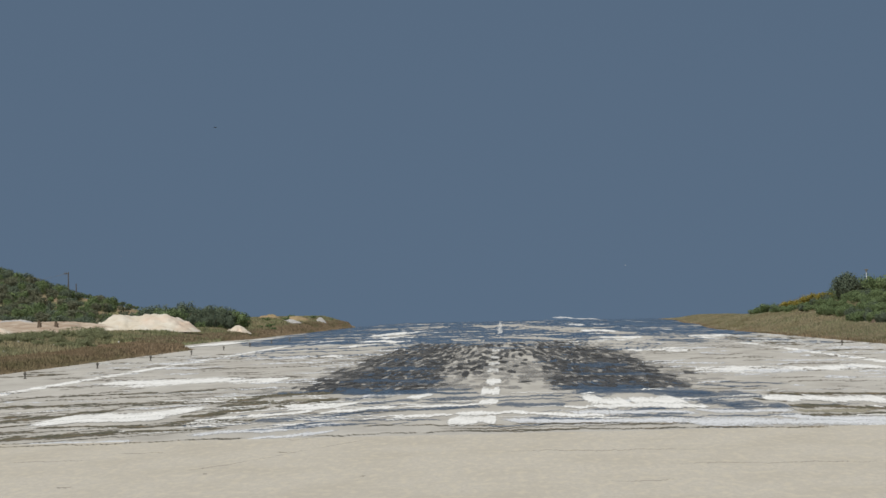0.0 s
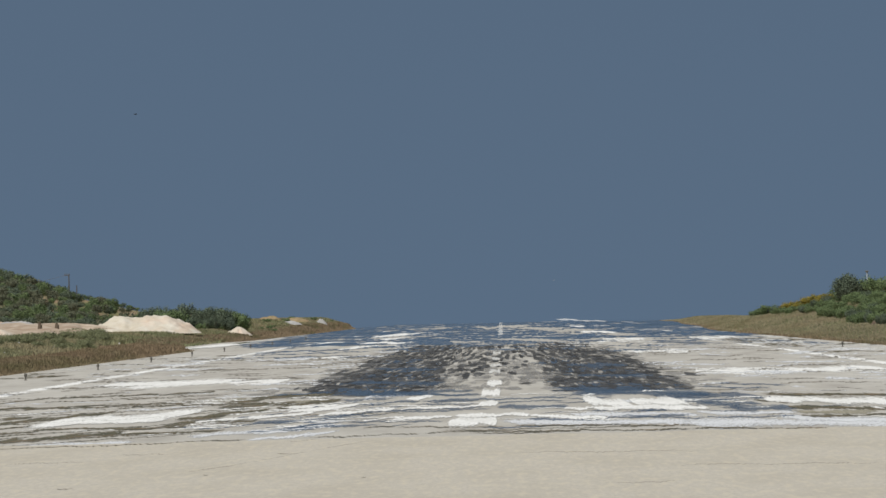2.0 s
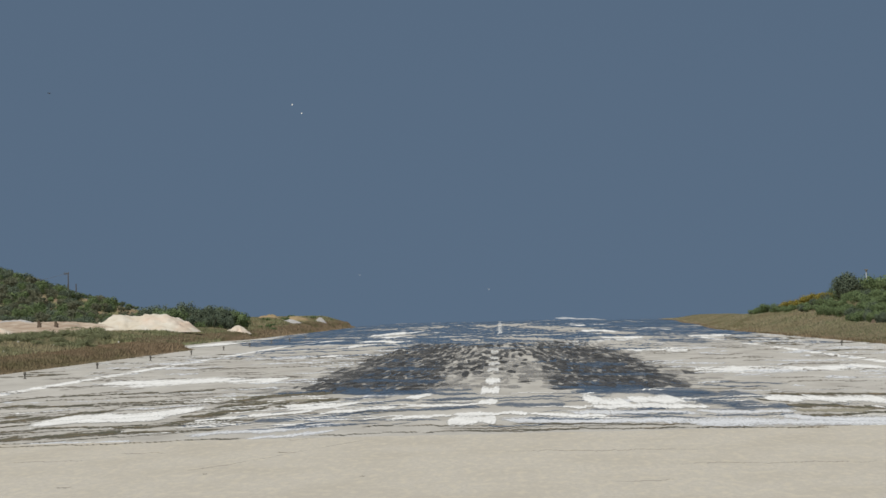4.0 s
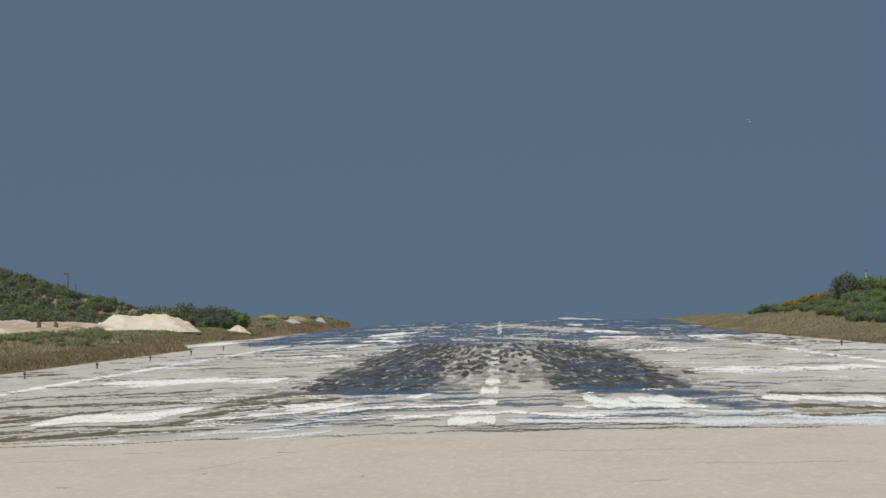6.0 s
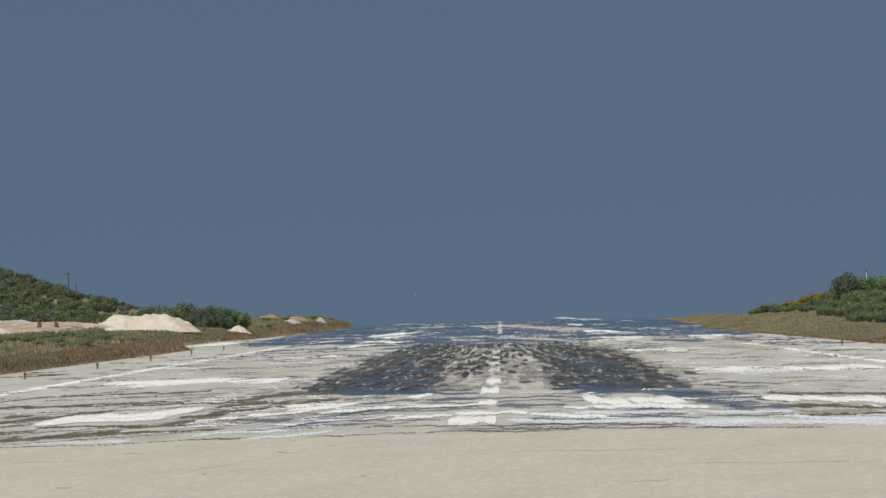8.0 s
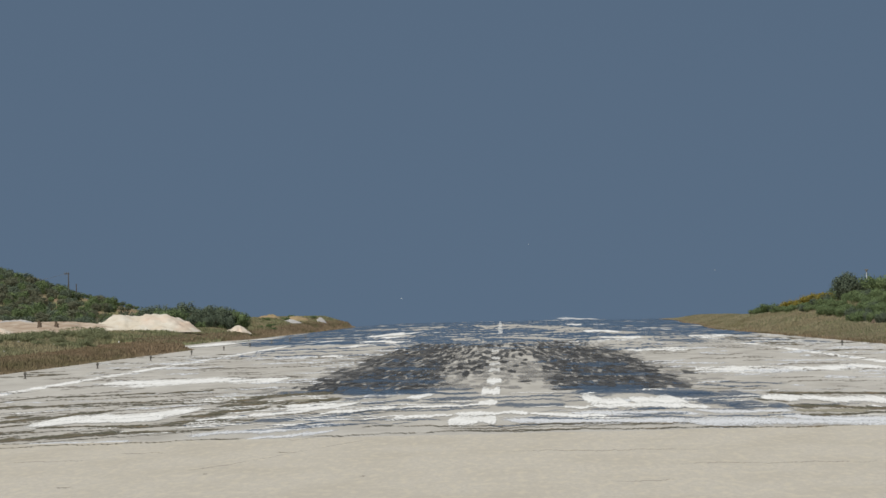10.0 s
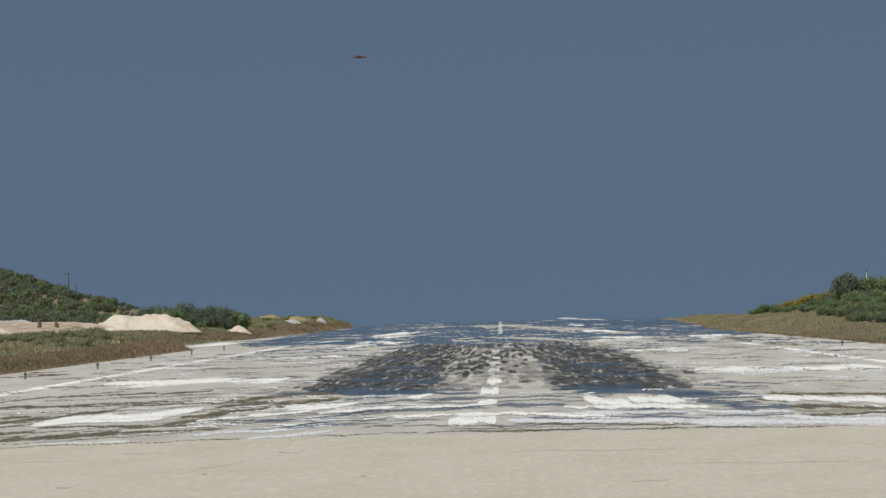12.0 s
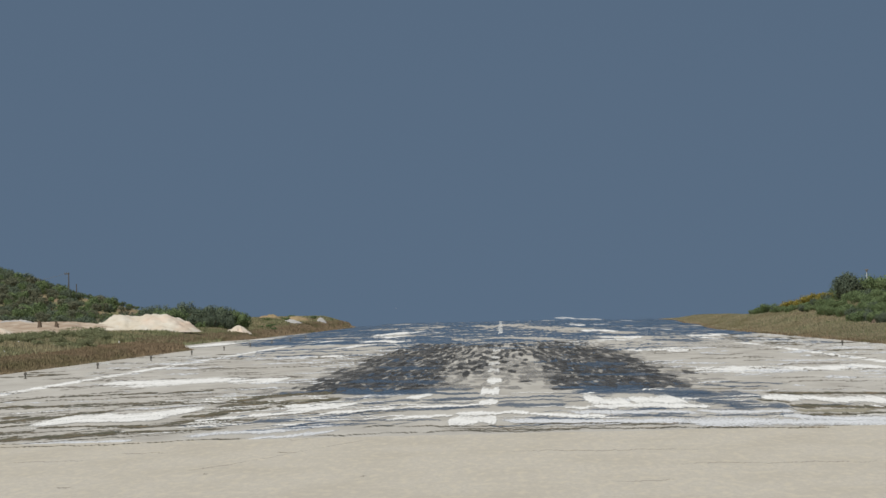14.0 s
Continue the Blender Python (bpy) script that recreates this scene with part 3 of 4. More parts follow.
for row in ((-20.5, 8.75, -11.1, 9.29, 0.39), (-13.0, 9.25, -2.6, 9.49, 0.26), (7.9, 9.59, 17.0, 9.80, 0.39), (15.1, 9.76, 24.9, 10.11, 0.46), (-26.8, 9.00, -18.9, 8.85, 0.26)):
    ribbon(*row, M_DULL, z=0.0082, taper=0.3)
for k in range(44):
    p = rnd.uniform(5.2, 9.4)
    x = MID + 0.2 + rnd.choice((-1, 1)) * rnd.uniform(2.2, 4.8)
    w = rnd.uniform(0.3, 1.2)
    shimmer(x - w, x + w, p, rnd.uniform(0.07, 0.2), M_HAZE, z=0.0070)
for k in range(40):                                    # a thin veil over the far end of the wheel marks
    p = rnd.uniform(3.55, 4.5)
    x = MID + 0.2 + rnd.uniform(-6, 6)
    w = rnd.uniform(0.4, 1.6)
    shimmer(x - w, x + w, p, rnd.uniform(0.05, 0.12), M_BARE if k % 3 == 0 else M_MIRAGE, z=0.0076, bundle="pale_veil" if k % 3 == 0 else "far_sky_flicker")
# streaks by the threshold
BLUE_BARS = [(-29.4, 12.27, -21.6, 11.86, 0.36), (-22.9, 12.03, -17.3, 11.57, 0.26), (-25.5, 12.95, -16.4, 12.70, 0.21), (-30.1, 13.24, -21.6, 13.04, 0.14),
    (-17.6, 11.30, -2.0, 11.00, 0.29), (-16.3, 10.41, -9.5, 10.18, 0.23), (-9.8, 10.04, 7.9, 10.05, 0.22), (17.0, 10.06, 30.1, 10.43, 0.72),
    (22.2, 11.16, 29.7, 11.20, 0.46), (26.1, 11.77, 33.6, 11.81, 0.59), (19.6, 10.78, 27.5, 10.82, 0.26), (-1.0, 10.96, 7.5, 11.02, 0.46),
    (2.6, 12.54, 12.1, 12.76, 0.24), (11.1, 12.54, 23.5, 12.82, 0.22), (22.8, 12.74, 34.1, 12.80, 0.17), (-1.3, 10.43, 7.2, 10.43, 0.14),
    (-12.4, 11.35, -1.3, 11.21, 0.16), (-19.6, 9.16, -1.9, 9.57, 0.22)]
# pale bluish bars: mirrored sky painted as a flat colour
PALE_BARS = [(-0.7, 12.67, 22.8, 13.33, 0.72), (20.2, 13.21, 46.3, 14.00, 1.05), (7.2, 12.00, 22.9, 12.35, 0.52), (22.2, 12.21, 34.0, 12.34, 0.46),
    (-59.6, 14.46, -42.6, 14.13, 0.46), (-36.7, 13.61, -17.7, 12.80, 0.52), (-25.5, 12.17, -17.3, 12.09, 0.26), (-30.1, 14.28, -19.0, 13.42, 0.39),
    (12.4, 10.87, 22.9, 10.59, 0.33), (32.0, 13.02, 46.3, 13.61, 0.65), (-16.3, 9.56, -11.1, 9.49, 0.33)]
# khaki bars: paler parts of the banks' reflection, painted on
KHAKI_BARS = [(33.6, 12.34, 43.8, 12.57, 0.42), (-29.4, 10.18, -21.5, 9.71, 0.33), (-34.0, 9.49, -29.4, 9.40, 0.26)]
# olive bars: the grass banks' mirage laid down as coloured strips
OLIVE_BARS = [(-39.3, 12.24, -31.7, 12.02, 0.42), (-43.2, 12.61, -36.0, 12.32, 0.16), (-37.6, 11.50, -31.7, 11.24, 0.33), (-32.1, 12.15, -28.5, 11.97, 0.23),
    (-34.6, 11.24, -26.8, 10.63, 0.39), (-33.3, 10.42, -24.2, 10.04, 0.46), (-26.1, 10.39, -18.9, 9.90, 0.59), (-32.0, 9.79, -27.4, 9.51, 0.33),
    (-29.4, 9.40, -21.5, 9.18, 0.26), (-25.1, 9.30, -19.6, 9.16, 0.26), (30.1, 10.30, 46.4, 10.67, 0.24), (33.0, 11.80, 39.8, 11.96, 0.36),
    (39.2, 12.07, 46.4, 12.30, 0.36), (34.3, 12.87, 40.5, 12.88, 0.23), (39.8, 13.00, 46.4, 12.76, 0.16), (29.1, 10.93, 33.3, 11.41, 0.17),
    (35.9, 14.28, 46.3, 14.52, 0.20)]
# dark olive streaks across the left side
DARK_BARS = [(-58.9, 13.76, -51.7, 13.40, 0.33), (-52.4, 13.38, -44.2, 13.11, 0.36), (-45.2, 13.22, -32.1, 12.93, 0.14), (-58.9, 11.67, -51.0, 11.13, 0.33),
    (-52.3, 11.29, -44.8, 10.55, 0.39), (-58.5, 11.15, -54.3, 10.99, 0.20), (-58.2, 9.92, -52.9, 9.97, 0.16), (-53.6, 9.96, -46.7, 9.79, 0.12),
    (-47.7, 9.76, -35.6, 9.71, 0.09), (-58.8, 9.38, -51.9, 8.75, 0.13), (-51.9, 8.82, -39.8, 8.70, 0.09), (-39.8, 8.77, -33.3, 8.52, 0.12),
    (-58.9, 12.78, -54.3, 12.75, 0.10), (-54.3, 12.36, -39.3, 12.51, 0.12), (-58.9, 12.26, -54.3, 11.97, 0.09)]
LINE_BARS = [(-1.4, 13.79, 22.2, 14.04, 0.10), (21.5, 14.02, 37.8, 14.39, 0.12), (-9.5, 13.90, 0.6, 13.81, 0.08), (-22.6, 14.06, -9.2, 13.91, 0.06),
    (-41.9, 14.41, -29.8, 14.09, 0.09), (-55.7, 14.62, -41.3, 14.42, 0.08), (-59.6, 14.66, -54.3, 14.65, 0.07), (0.6, 13.22, 11.7, 13.34, 0.10),
    (4.5, 13.18, 22.8, 13.66, 0.09), (-16.4, 13.16, -12.5, 13.05, 0.08), (-12.5, 13.12, 0.6, 13.35, 0.07)]
WHITE_BARS = [(-54.6, 11.83, -34.6, 10.78, 0.85), (-54.3, 11.90, -38.6, 11.61, 0.46), (-35.6, 11.93, -29.4, 11.62, 0.26), (-30.1, 11.60, -21.6, 11.14, 0.29),
    (-25.5, 11.12, -16.3, 10.28, 0.46), (-25.5, 10.60, -18.9, 10.42, 0.26), (-21.6, 11.47, -12.1, 10.97, 0.29), (-12.4, 11.03, -1.3, 10.82, 0.20),
    (-13.1, 12.19, -5.6, 11.97, 0.29), (-5.9, 11.83, 3.3, 11.97, 0.36), (2.6, 12.02, 12.4, 12.57, 0.33), (-11.2, 9.81, -8.0, 9.56, 0.39),
    (9.2, 10.54, 15.0, 11.06, 0.92), (14.4, 10.66, 21.3, 10.94, 0.78), (9.8, 11.27, 23.5, 11.58, 0.46), (6.9, 11.40, 10.5, 11.42, 0.23),
    (29.7, 10.81, 37.3, 11.11, 0.65), (35.9, 11.15, 44.3, 11.14, 0.72), (42.5, 12.02, 44.3, 12.25, 0.26), (20.3, 11.38, 24.2, 11.79, 0.33)]
RUNGS = [(-2.6, 9.29, -0.2, 9.28, 0.72), (-2.9, 10.65, -0.4, 10.65, 0.52), (-2.0, 8.19, 0.0, 8.17, 0.59), (-1.7, 6.96, -0.2, 6.93, 0.46),
    (-1.6, 6.17, -0.1, 6.21, 0.33), (-1.3, 5.40, -0.1, 5.42, 0.29), (-1.2, 4.68, -0.2, 4.70, 0.26)]
for bars, material, label, z in ((PALE_BARS, M_PALE, "pale strip coloured as mirrored sky, wavering in the heat haze", 0.0058), (BLUE_BARS, M_DULL, SKY_PATCH, 0.007),
                                 (KHAKI_BARS, M_KHAKI, "khaki strip painted as the grass bank mirrored in haze", 0.0085), (OLIVE_BARS, M_OLIVE, "olive brown streak painted as the grass bank mirrored in haze", 0.009),
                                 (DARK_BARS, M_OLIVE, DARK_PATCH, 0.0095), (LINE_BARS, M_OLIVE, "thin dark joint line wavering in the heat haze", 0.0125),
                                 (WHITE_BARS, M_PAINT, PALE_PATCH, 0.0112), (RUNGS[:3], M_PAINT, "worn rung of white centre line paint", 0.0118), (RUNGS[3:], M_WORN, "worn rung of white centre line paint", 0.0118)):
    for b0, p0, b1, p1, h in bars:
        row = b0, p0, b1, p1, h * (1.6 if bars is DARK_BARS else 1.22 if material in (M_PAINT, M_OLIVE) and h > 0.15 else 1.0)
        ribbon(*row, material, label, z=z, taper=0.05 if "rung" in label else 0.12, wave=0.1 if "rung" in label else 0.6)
for k in range(40):                                    # thin dusty lines across the bleached lanes
    p = rnd.uniform(5.0, 12.8) if k % 3 else rnd.uniform(8.6, 12.8)
    y = dip(p)
    side = rnd.choice((-1, -1, 1))
    x = side * rnd.uniform(6.0, 15.5)
    w = y * rnd.uniform(0.0015, 0.0065)
    shimmer(x - w, x + w, p, rnd.uniform(0.05, 0.12), M_DUST, z=0.005, bundle="dust_lines")
for k in range(16):                                    # long wavy dark lines by the threshold
    left = k % 6 != 5
    p = rnd.uniform(9.0, 13.9) if left else rnd.uniform(12.4, 14.2)
    x = rnd.uniform(-12, -3) if left else rnd.uniform(-1, 8)
    w = rnd.uniform(0.9, 2.6)
    shimmer(x - w, x + w, p, rnd.uniform(0.05, 0.11), M_OLIVE, z=0.0105, taper=0.15, bundle="dark_lines")
for k in range(60):                                   # small bright and blue flecks among them
    left = k % 5 != 0
    p = rnd.uniform(10.2, 12.9) if left else rnd.uniform(9.8, 13.4)
    x = rnd.uniform(-6.6, -2.2) if left else rnd.uniform(-9, 8)
    w = rnd.uniform(0.15, 0.8)
    blue = rnd.random() < 0.42
    shimmer(x - w, x + w, p, rnd.uniform(0.06, 0.15), M_MIRAGE if blue else M_GLINT, z=0.0078 if blue else 0.0095, slope=0.05 if x < -1.5 else None,
            bundle="sky_flecks" if blue else "paint_flecks")
for k in range(190):                                   # mirrored sky along both far edges
    right = k % 5 < 3
    p = rnd.uniform(1.4, 3.3) if right else rnd.uniform(1.6, 3.5)
    y = dip(p)
    x = rnd.uniform(10, min(29, 0.029 * y)) if right else rnd.uniform(-22.5 if y > 700 else -19, -9)
    w = min((30.5 if right else 20.5 if y < 700 else 24.5) - abs(x), y * rnd.uniform(0.0015, 0.006))
    shimmer(x - w, x + w, p, rnd.uniform(0.06, 0.15), z=0.0068, slope=0.0, bundle="far_sky_flicker")
for k in range(90):                                    # ragged pale and dark bits along the runway's edges
    right = k % 3
    p = rnd.uniform(3.2, 5.6) if right else rnd.uniform(4.2, 6.4)
    y = dip(p)
    x = rnd.uniform(15.5, 20.3) if right else rnd.uniform(-21.3, -16)
    w = min(20.6 - x if right else 21.8 + x, y * rnd.uniform(0.0008, 0.0035))
    pale = rnd.random() < 0.45
    shimmer(x - w, x + w, p, rnd.uniform(0.05, 0.1), M_GLINT if pale else M_OLIVE, z=0.0085 if pale else 0.0075, slope=0.0, bundle="far_paint_flicker" if pale else "dark_lines")
for k in range(50):                                   # broken grey-blue mirror between the wheel marks and the threshold
    p = rnd.uniform(8.9, 13.0)
    y = dip(p)
    x = rnd.uniform(-4.5, -1.2) if k % 3 == 0 else rnd.uniform(1.0, 7.2)
    w = rnd.uniform(0.2, 1.0)
    shimmer(x - w, x + w, p, rnd.uniform(0.07, 0.24), M_HAZE, z=0.0066, bundle="near_sky_flicker")
for k in range(50):                                   # crinkled pale lines among it
    p = rnd.uniform(9.2, 13.6)
    x = rnd.uniform(-12, 9.5)
    w = rnd.uniform(0.1, 0.9)
    shimmer(x - w, x + w, p, rnd.uniform(0.04, 0.12), M_GLINT, z=0.0095, bundle="paint_crinkles")
for k in range(110):                                   # pale flecks on the lanes, in the sky-tinted colour
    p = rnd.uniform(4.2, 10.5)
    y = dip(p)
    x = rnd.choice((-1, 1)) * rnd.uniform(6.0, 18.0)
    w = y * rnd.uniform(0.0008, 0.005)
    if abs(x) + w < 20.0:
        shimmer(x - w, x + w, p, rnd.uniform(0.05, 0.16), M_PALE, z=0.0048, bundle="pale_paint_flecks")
for k in range(230):                                   # and thin dark ones over the bleached lanes
    p = rnd.uniform(4.6, 13.6)
    y = dip(p)
    x = rnd.choice((-1, -1, 1)) * rnd.uniform(5.0, 17.0)
    w = y * rnd.uniform(0.0006, 0.004)
    shimmer(x - w, x + w, p, rnd.uniform(0.03, 0.075), M_DUST, z=0.0088, bundle="dust_lines")
ribbon(-35.5, 3.3, -29.2, 3.04, 0.5, M_GLINT, "pale concrete patch beside the grass bank", z=0.03, taper=0.06)
for name, (vs, fs, cs, us, material) in BUNDLES.items():
    ob = cover_link(name, vs, fs, cs, us, material)
    words = {"sky": "fine flicker of mirrored sky on the hot runway", "veil": "thin pale bits of concrete wavering in haze", "paint": "small flecks of white paint flickering in the haze"}
    tagged(ob, next((t for w, t in words.items() if w in name), "thin dark lines wavering in the heat haze"), "mirage", "", "stuff")
    SHIMMER.append((ob, 6.0))
# hairline cracks in the apron
for x, y, w in ((-4.28, 123.7, 0.05), (-5.9, 115.5, 0.1), (-1.95, 119.4, 0.04), (-3.6, 141, 0.15)):
    v, f, cover, uv = jag_patch(x - w, x + w, -0.3, 0.3, y, rnd)
    q = cover_link("crack", v, f, cover, uv, M_DUST, apron)
    q.location = (0, y, 0.0135)

SEAMS = [(-36.8, 17.86, -29.5, 16.85, 0.10), (-30.2, 16.96, -21.7, 15.52, 0.07), (-22.3, 15.64, -15.8, 14.61, 0.07), (11.6, 20.13, 20.7, 20.15, 0.08), (-45.2, 15.70, -38.7, 15.66, 0.09), (-0.8, 16.32, 23.4, 16.68, 0.10), (18.8, 18.21, 44.1, 18.52, 0.09), (-25.6, 14.58, -21.6, 14.35, 0.07), (-58.3, 16.45, -47.8, 16.30, 0.08)]
for b0, p0, b1, p1, h in SEAMS:                        # faint worn seams across it
    y0, y1 = dip(p0), dip(p1)
    y, cx = (y0 + y1) / 2, (b0 * y0 + b1 * y1) * 0.0005
    half, k = (b1 * y1 - b0 * y0) * 0.0005, y * y / 2250
    v, f, cover, uv = jag_patch(-half, half, -k * h / 2, k * h / 2, y, rnd, lean=y1 - y0)
    q = cover_link("seam", v, f, cover, uv, M_SEAM, apron)
    q.location = (cx, y, 0.0132)


# ---- earth, piles, plants ----
def heap(name, x, y, wide, deep, high, material, label, category, seed, peaks=((0, 1.0),)):
    """A tipped heap with slumped flanks. peaks: (place along its width, share of its height)."""
    r = random.Random(seed)
    n, v, f = 56, [], []
    ox, oy = r.uniform(0, 50), r.uniform(0, 50)
    for j in range(n + 1):
        for i in range(n + 1):
            a, b = i / n * 2 - 1, j / n * 2 - 1
            z = 0
            for q, s in peaks:
                z = max(z, s * max(0, 1 - math.hypot((a - q) / (1 - q * (1 if a > q else -1)), b) ** 1.35))
            z += (noise.noise((a * 4 + ox, b * 4 + oy, 0)) * 0.16 + noise.noise((a * 11 + ox, b * 11, 3)) * 0.08 + noise.noise((a * 26 + ox, b * 26, 5)) * 0.05) * min(1, z * 4)
            v.append((a * wide / 2, b * deep / 2, z * high - 0.05))
    f = [(j * (n + 1) + i, j * (n + 1) + i + 1, (j + 1) * (n + 1) + i + 1, (j + 1) * (n + 1) + i) for j in range(n) for i in range(n)]
    ob = link(name, v, f, material, smooth=True)
    ob.location = (x, y, float(terrain(x, y)))
    return tagged(ob, label, category)


heap("sand_mound", -32.7, 790, 10.6, 9, 1.74, M_SAND, "large heap of pale sand and gravel on the bank", "sand heap", 3, ((-0.46, 0.97), (-0.12, 0.92), (0.16, 0.98), (0.36, 0.95)))
heap("sand_mound", -39.3, 668, 4.4, 6, 0.85, M_SAND, "heap of pale sand and gravel on the bank", "sand heap", 4)
heap("sand_mound", -26.2, 860, 2.8, 4, 0.9, M_SAND, "small rounded heap of beige sand", "sand heap", 5)
for x, y, w, h, s in ((-39.5, 770, 9, 0.35, 6), (-36.5, 740, 7, 0.3, 7), (-27.9, 1150, 5.0, 0.65, 8), (-30.4, 1130, 3.5, 0.7, 9)):
    heap("soil_mound", x, y, w, 6, h, M_SOIL if y < 1000 else M_EARTH, "low spread heap of pinkish soil" if y < 1000 else "low mound of dry brown earth", "soil heap", s, ((-0.3, 0.8), (0.3, 1.0)))


heap("rock_heap", -27.2, 1110, 3.4, 4, 0.55, M_STONE, "low heap of pale stones on the far bank", "rock heap", 18, ((-0.5, 0.8), (0.1, 1.0)))
heap("rock_heap", -44.5, 790, 4.6, 4, 0.5, M_STONE, "low heap of grey stones at the hill foot", "rock heap", 12, ((-0.3, 0.9), (0.3, 1.0)))
heap("rock", 25.0, 580, 0.7, 0.7, 0.5, M_BARK, "dark brown rock lying on the grassy bank", "rock", 15)
heap("boulder", -26.3, 1260, 1.9, 1.9, 0.9, M_STONE, "pale grey boulder beside the runway", "boulder", 13)


def crown_mesh(seed, rx, rz, count, leaf, material, name):
    """Many small leaf sprays on uneven lobes."""
    r = random.Random(seed)
    lobes = [(r.uniform(-0.55, 0.55) * rx, r.uniform(-0.55, 0.55) * rx, rz * r.uniform(0.35, 0.72), r.uniform(0.30, 0.52)) for _ in range(9)]
    v, f = [], []
    for _ in range(count):
        lx, ly, lz, lr = r.choice(lobes)
        d = Vector((r.gauss(0, 1), r.gauss(0, 1), r.gauss(0, 1))).normalized()
        c = Vector((lx, ly, lz)) + Vector((d.x * rx * lr, d.y * rx * lr, d.z * rz * lr * 0.85)) * r.uniform(0.55, 1.08)
        c.z = max(c.z, 0.05)
        s = leaf * r.uniform(0.5, 1.4)
        u = Vector((r.gauss(0, 1), r.gauss(0, 1), r.gauss(0, 1)))
        u = (u - u.dot(d) * d * r.uniform(0.5, 1.0)).normalized()
        w = u.cross(d)
        w = w.normalized() if w.length > 0.05 else Vector((0, 0, 1))
        n0 = len(v)
        v += [c - u * s, c + w * s * 0.55, c + u * s + d * s * 0.4, c - w * s * 0.55]
        f += [(n0, n0 + 1, n0 + 2), (n0, n0 + 2, n0 + 3)]
    me = bpy.data.meshes.new(name)
    me.from_pydata([tuple(p) for p in v], [], f)
    me.materials.append(material)
    return me


def bush(seed, rx, rz, count, leaf, material, label, category="bush"):
    root = new("bush" if category == "bush" else "tree")
    tagged(root, label, category)
    bm = bmesh.new()
    r = random.Random(seed)
    tube(bm, (0, 0, -0.15), (0.05, 0, rz * 0.4), 0.13, 0.08, 7)
    for _ in range(5):
        a = r.uniform(0, 6.28)
        tube(bm, (0.03, 0, rz * 0.25), (math.cos(a) * rx * 0.5, math.sin(a) * rx * 0.5, rz * r.uniform(0.5, 0.8)), 0.06, 0.02, 5)
    part("trunk", bm, M_BARK, root, "short brown trunk with spreading limbs")
    crown = new("crown", crown_mesh(seed, rx, rz, count, leaf, material, "crown"))
    crown.parent = root
    return root


KINDS = [bush(11, 1.7, 2.6, 3000, 0.10, M_LEAF, "dense dark green evergreen bush on the hillside"),
         bush(12, 2.1, 2.3, 3000, 0.105, M_LEAF2, "broad olive green bush on the hillside"),
         bush(13, 1.5, 3.1, 3000, 0.10, M_LEAF, "tall dark green shrub on the hillside"),
         bush(14, 1.9, 1.7, 2200, 0.085, M_LEAF2, "low olive green scrub bush on the hillside"),
         bush(15, 1.4, 1.3, 2000, 0.08, M_BROOM, "yellow flowering broom bush on the slope"),
         bush(16, 1.8, 1.6, 2600, 0.085, M_LEAF3, "greyish brown dry scrub bush on the hillside"),
         bush(18, 1.9, 1.5, 2400, 0.09, M_WEED, "tall grey-green weed clump on the grassy bank")]
USED = set()


def plant(kind, x, y, size=1.0):
    m = pose(x, y, float(terrain(x, y)) - 0.03, 0, 0, random.Random(int(x * 77 + y)).uniform(0, 360))
    ob = KINDS[kind]
    if kind in USED:
        ob = copy_thing(ob, m)
    else:
        USED.add(kind)
        ob.matrix_basis = m
    ob.scale = (size, size, size)
    return ob


r = random.Random(21)
# the left skyline: bearing and rise in mrad
SKYLINE = lambda b: float(np.interp(b, (-64, -57.8, -55.2, -52.6, -50.3, -48.0, -45.5, -44.2, -42.5, -41.2, -39.6, -38.0, -36.9, -36.3, -35.4, -33.0, -31.1, -30.6),
                                    (7.6, 6.3, 5.2, 4.2, 3.4, 2.7, 2.3, 1.65, 1.1, 1.4, 1.75, 1.2, 1.9, 2.0, 1.2, 1.55, 1.1, 0.6)))
HIGH = (2.75, 2.45, 3.25, 1.85, 1.4, 1.75)


def hill_bush(kind, b, y, size=None):
    """A bush at that bearing and distance; without a size it reaches the skyline."""
    x = y * b * 0.001
    if size is None:
        size = min(1.05, max(0.3, (2.25 + y * SKYLINE(b) * 0.001 - float(terrain(x, y))) / HIGH[kind]))
    plant(kind, x, y, size)


for k in range(44):                                  # the crest of the hill beside the left bank
    b = -63.0 + 20.8 * (k + r.uniform(-0.3, 0.3)) / 43
    ys = np.linspace(1000, 1260, 53)
    crest = float(ys[np.argmax((terrain(ys * b * 0.001, ys) - 2.25) / ys)])
    hill_bush((0, 1, 5, 3)[k % 4], b, crest + r.uniform(-25, 0))
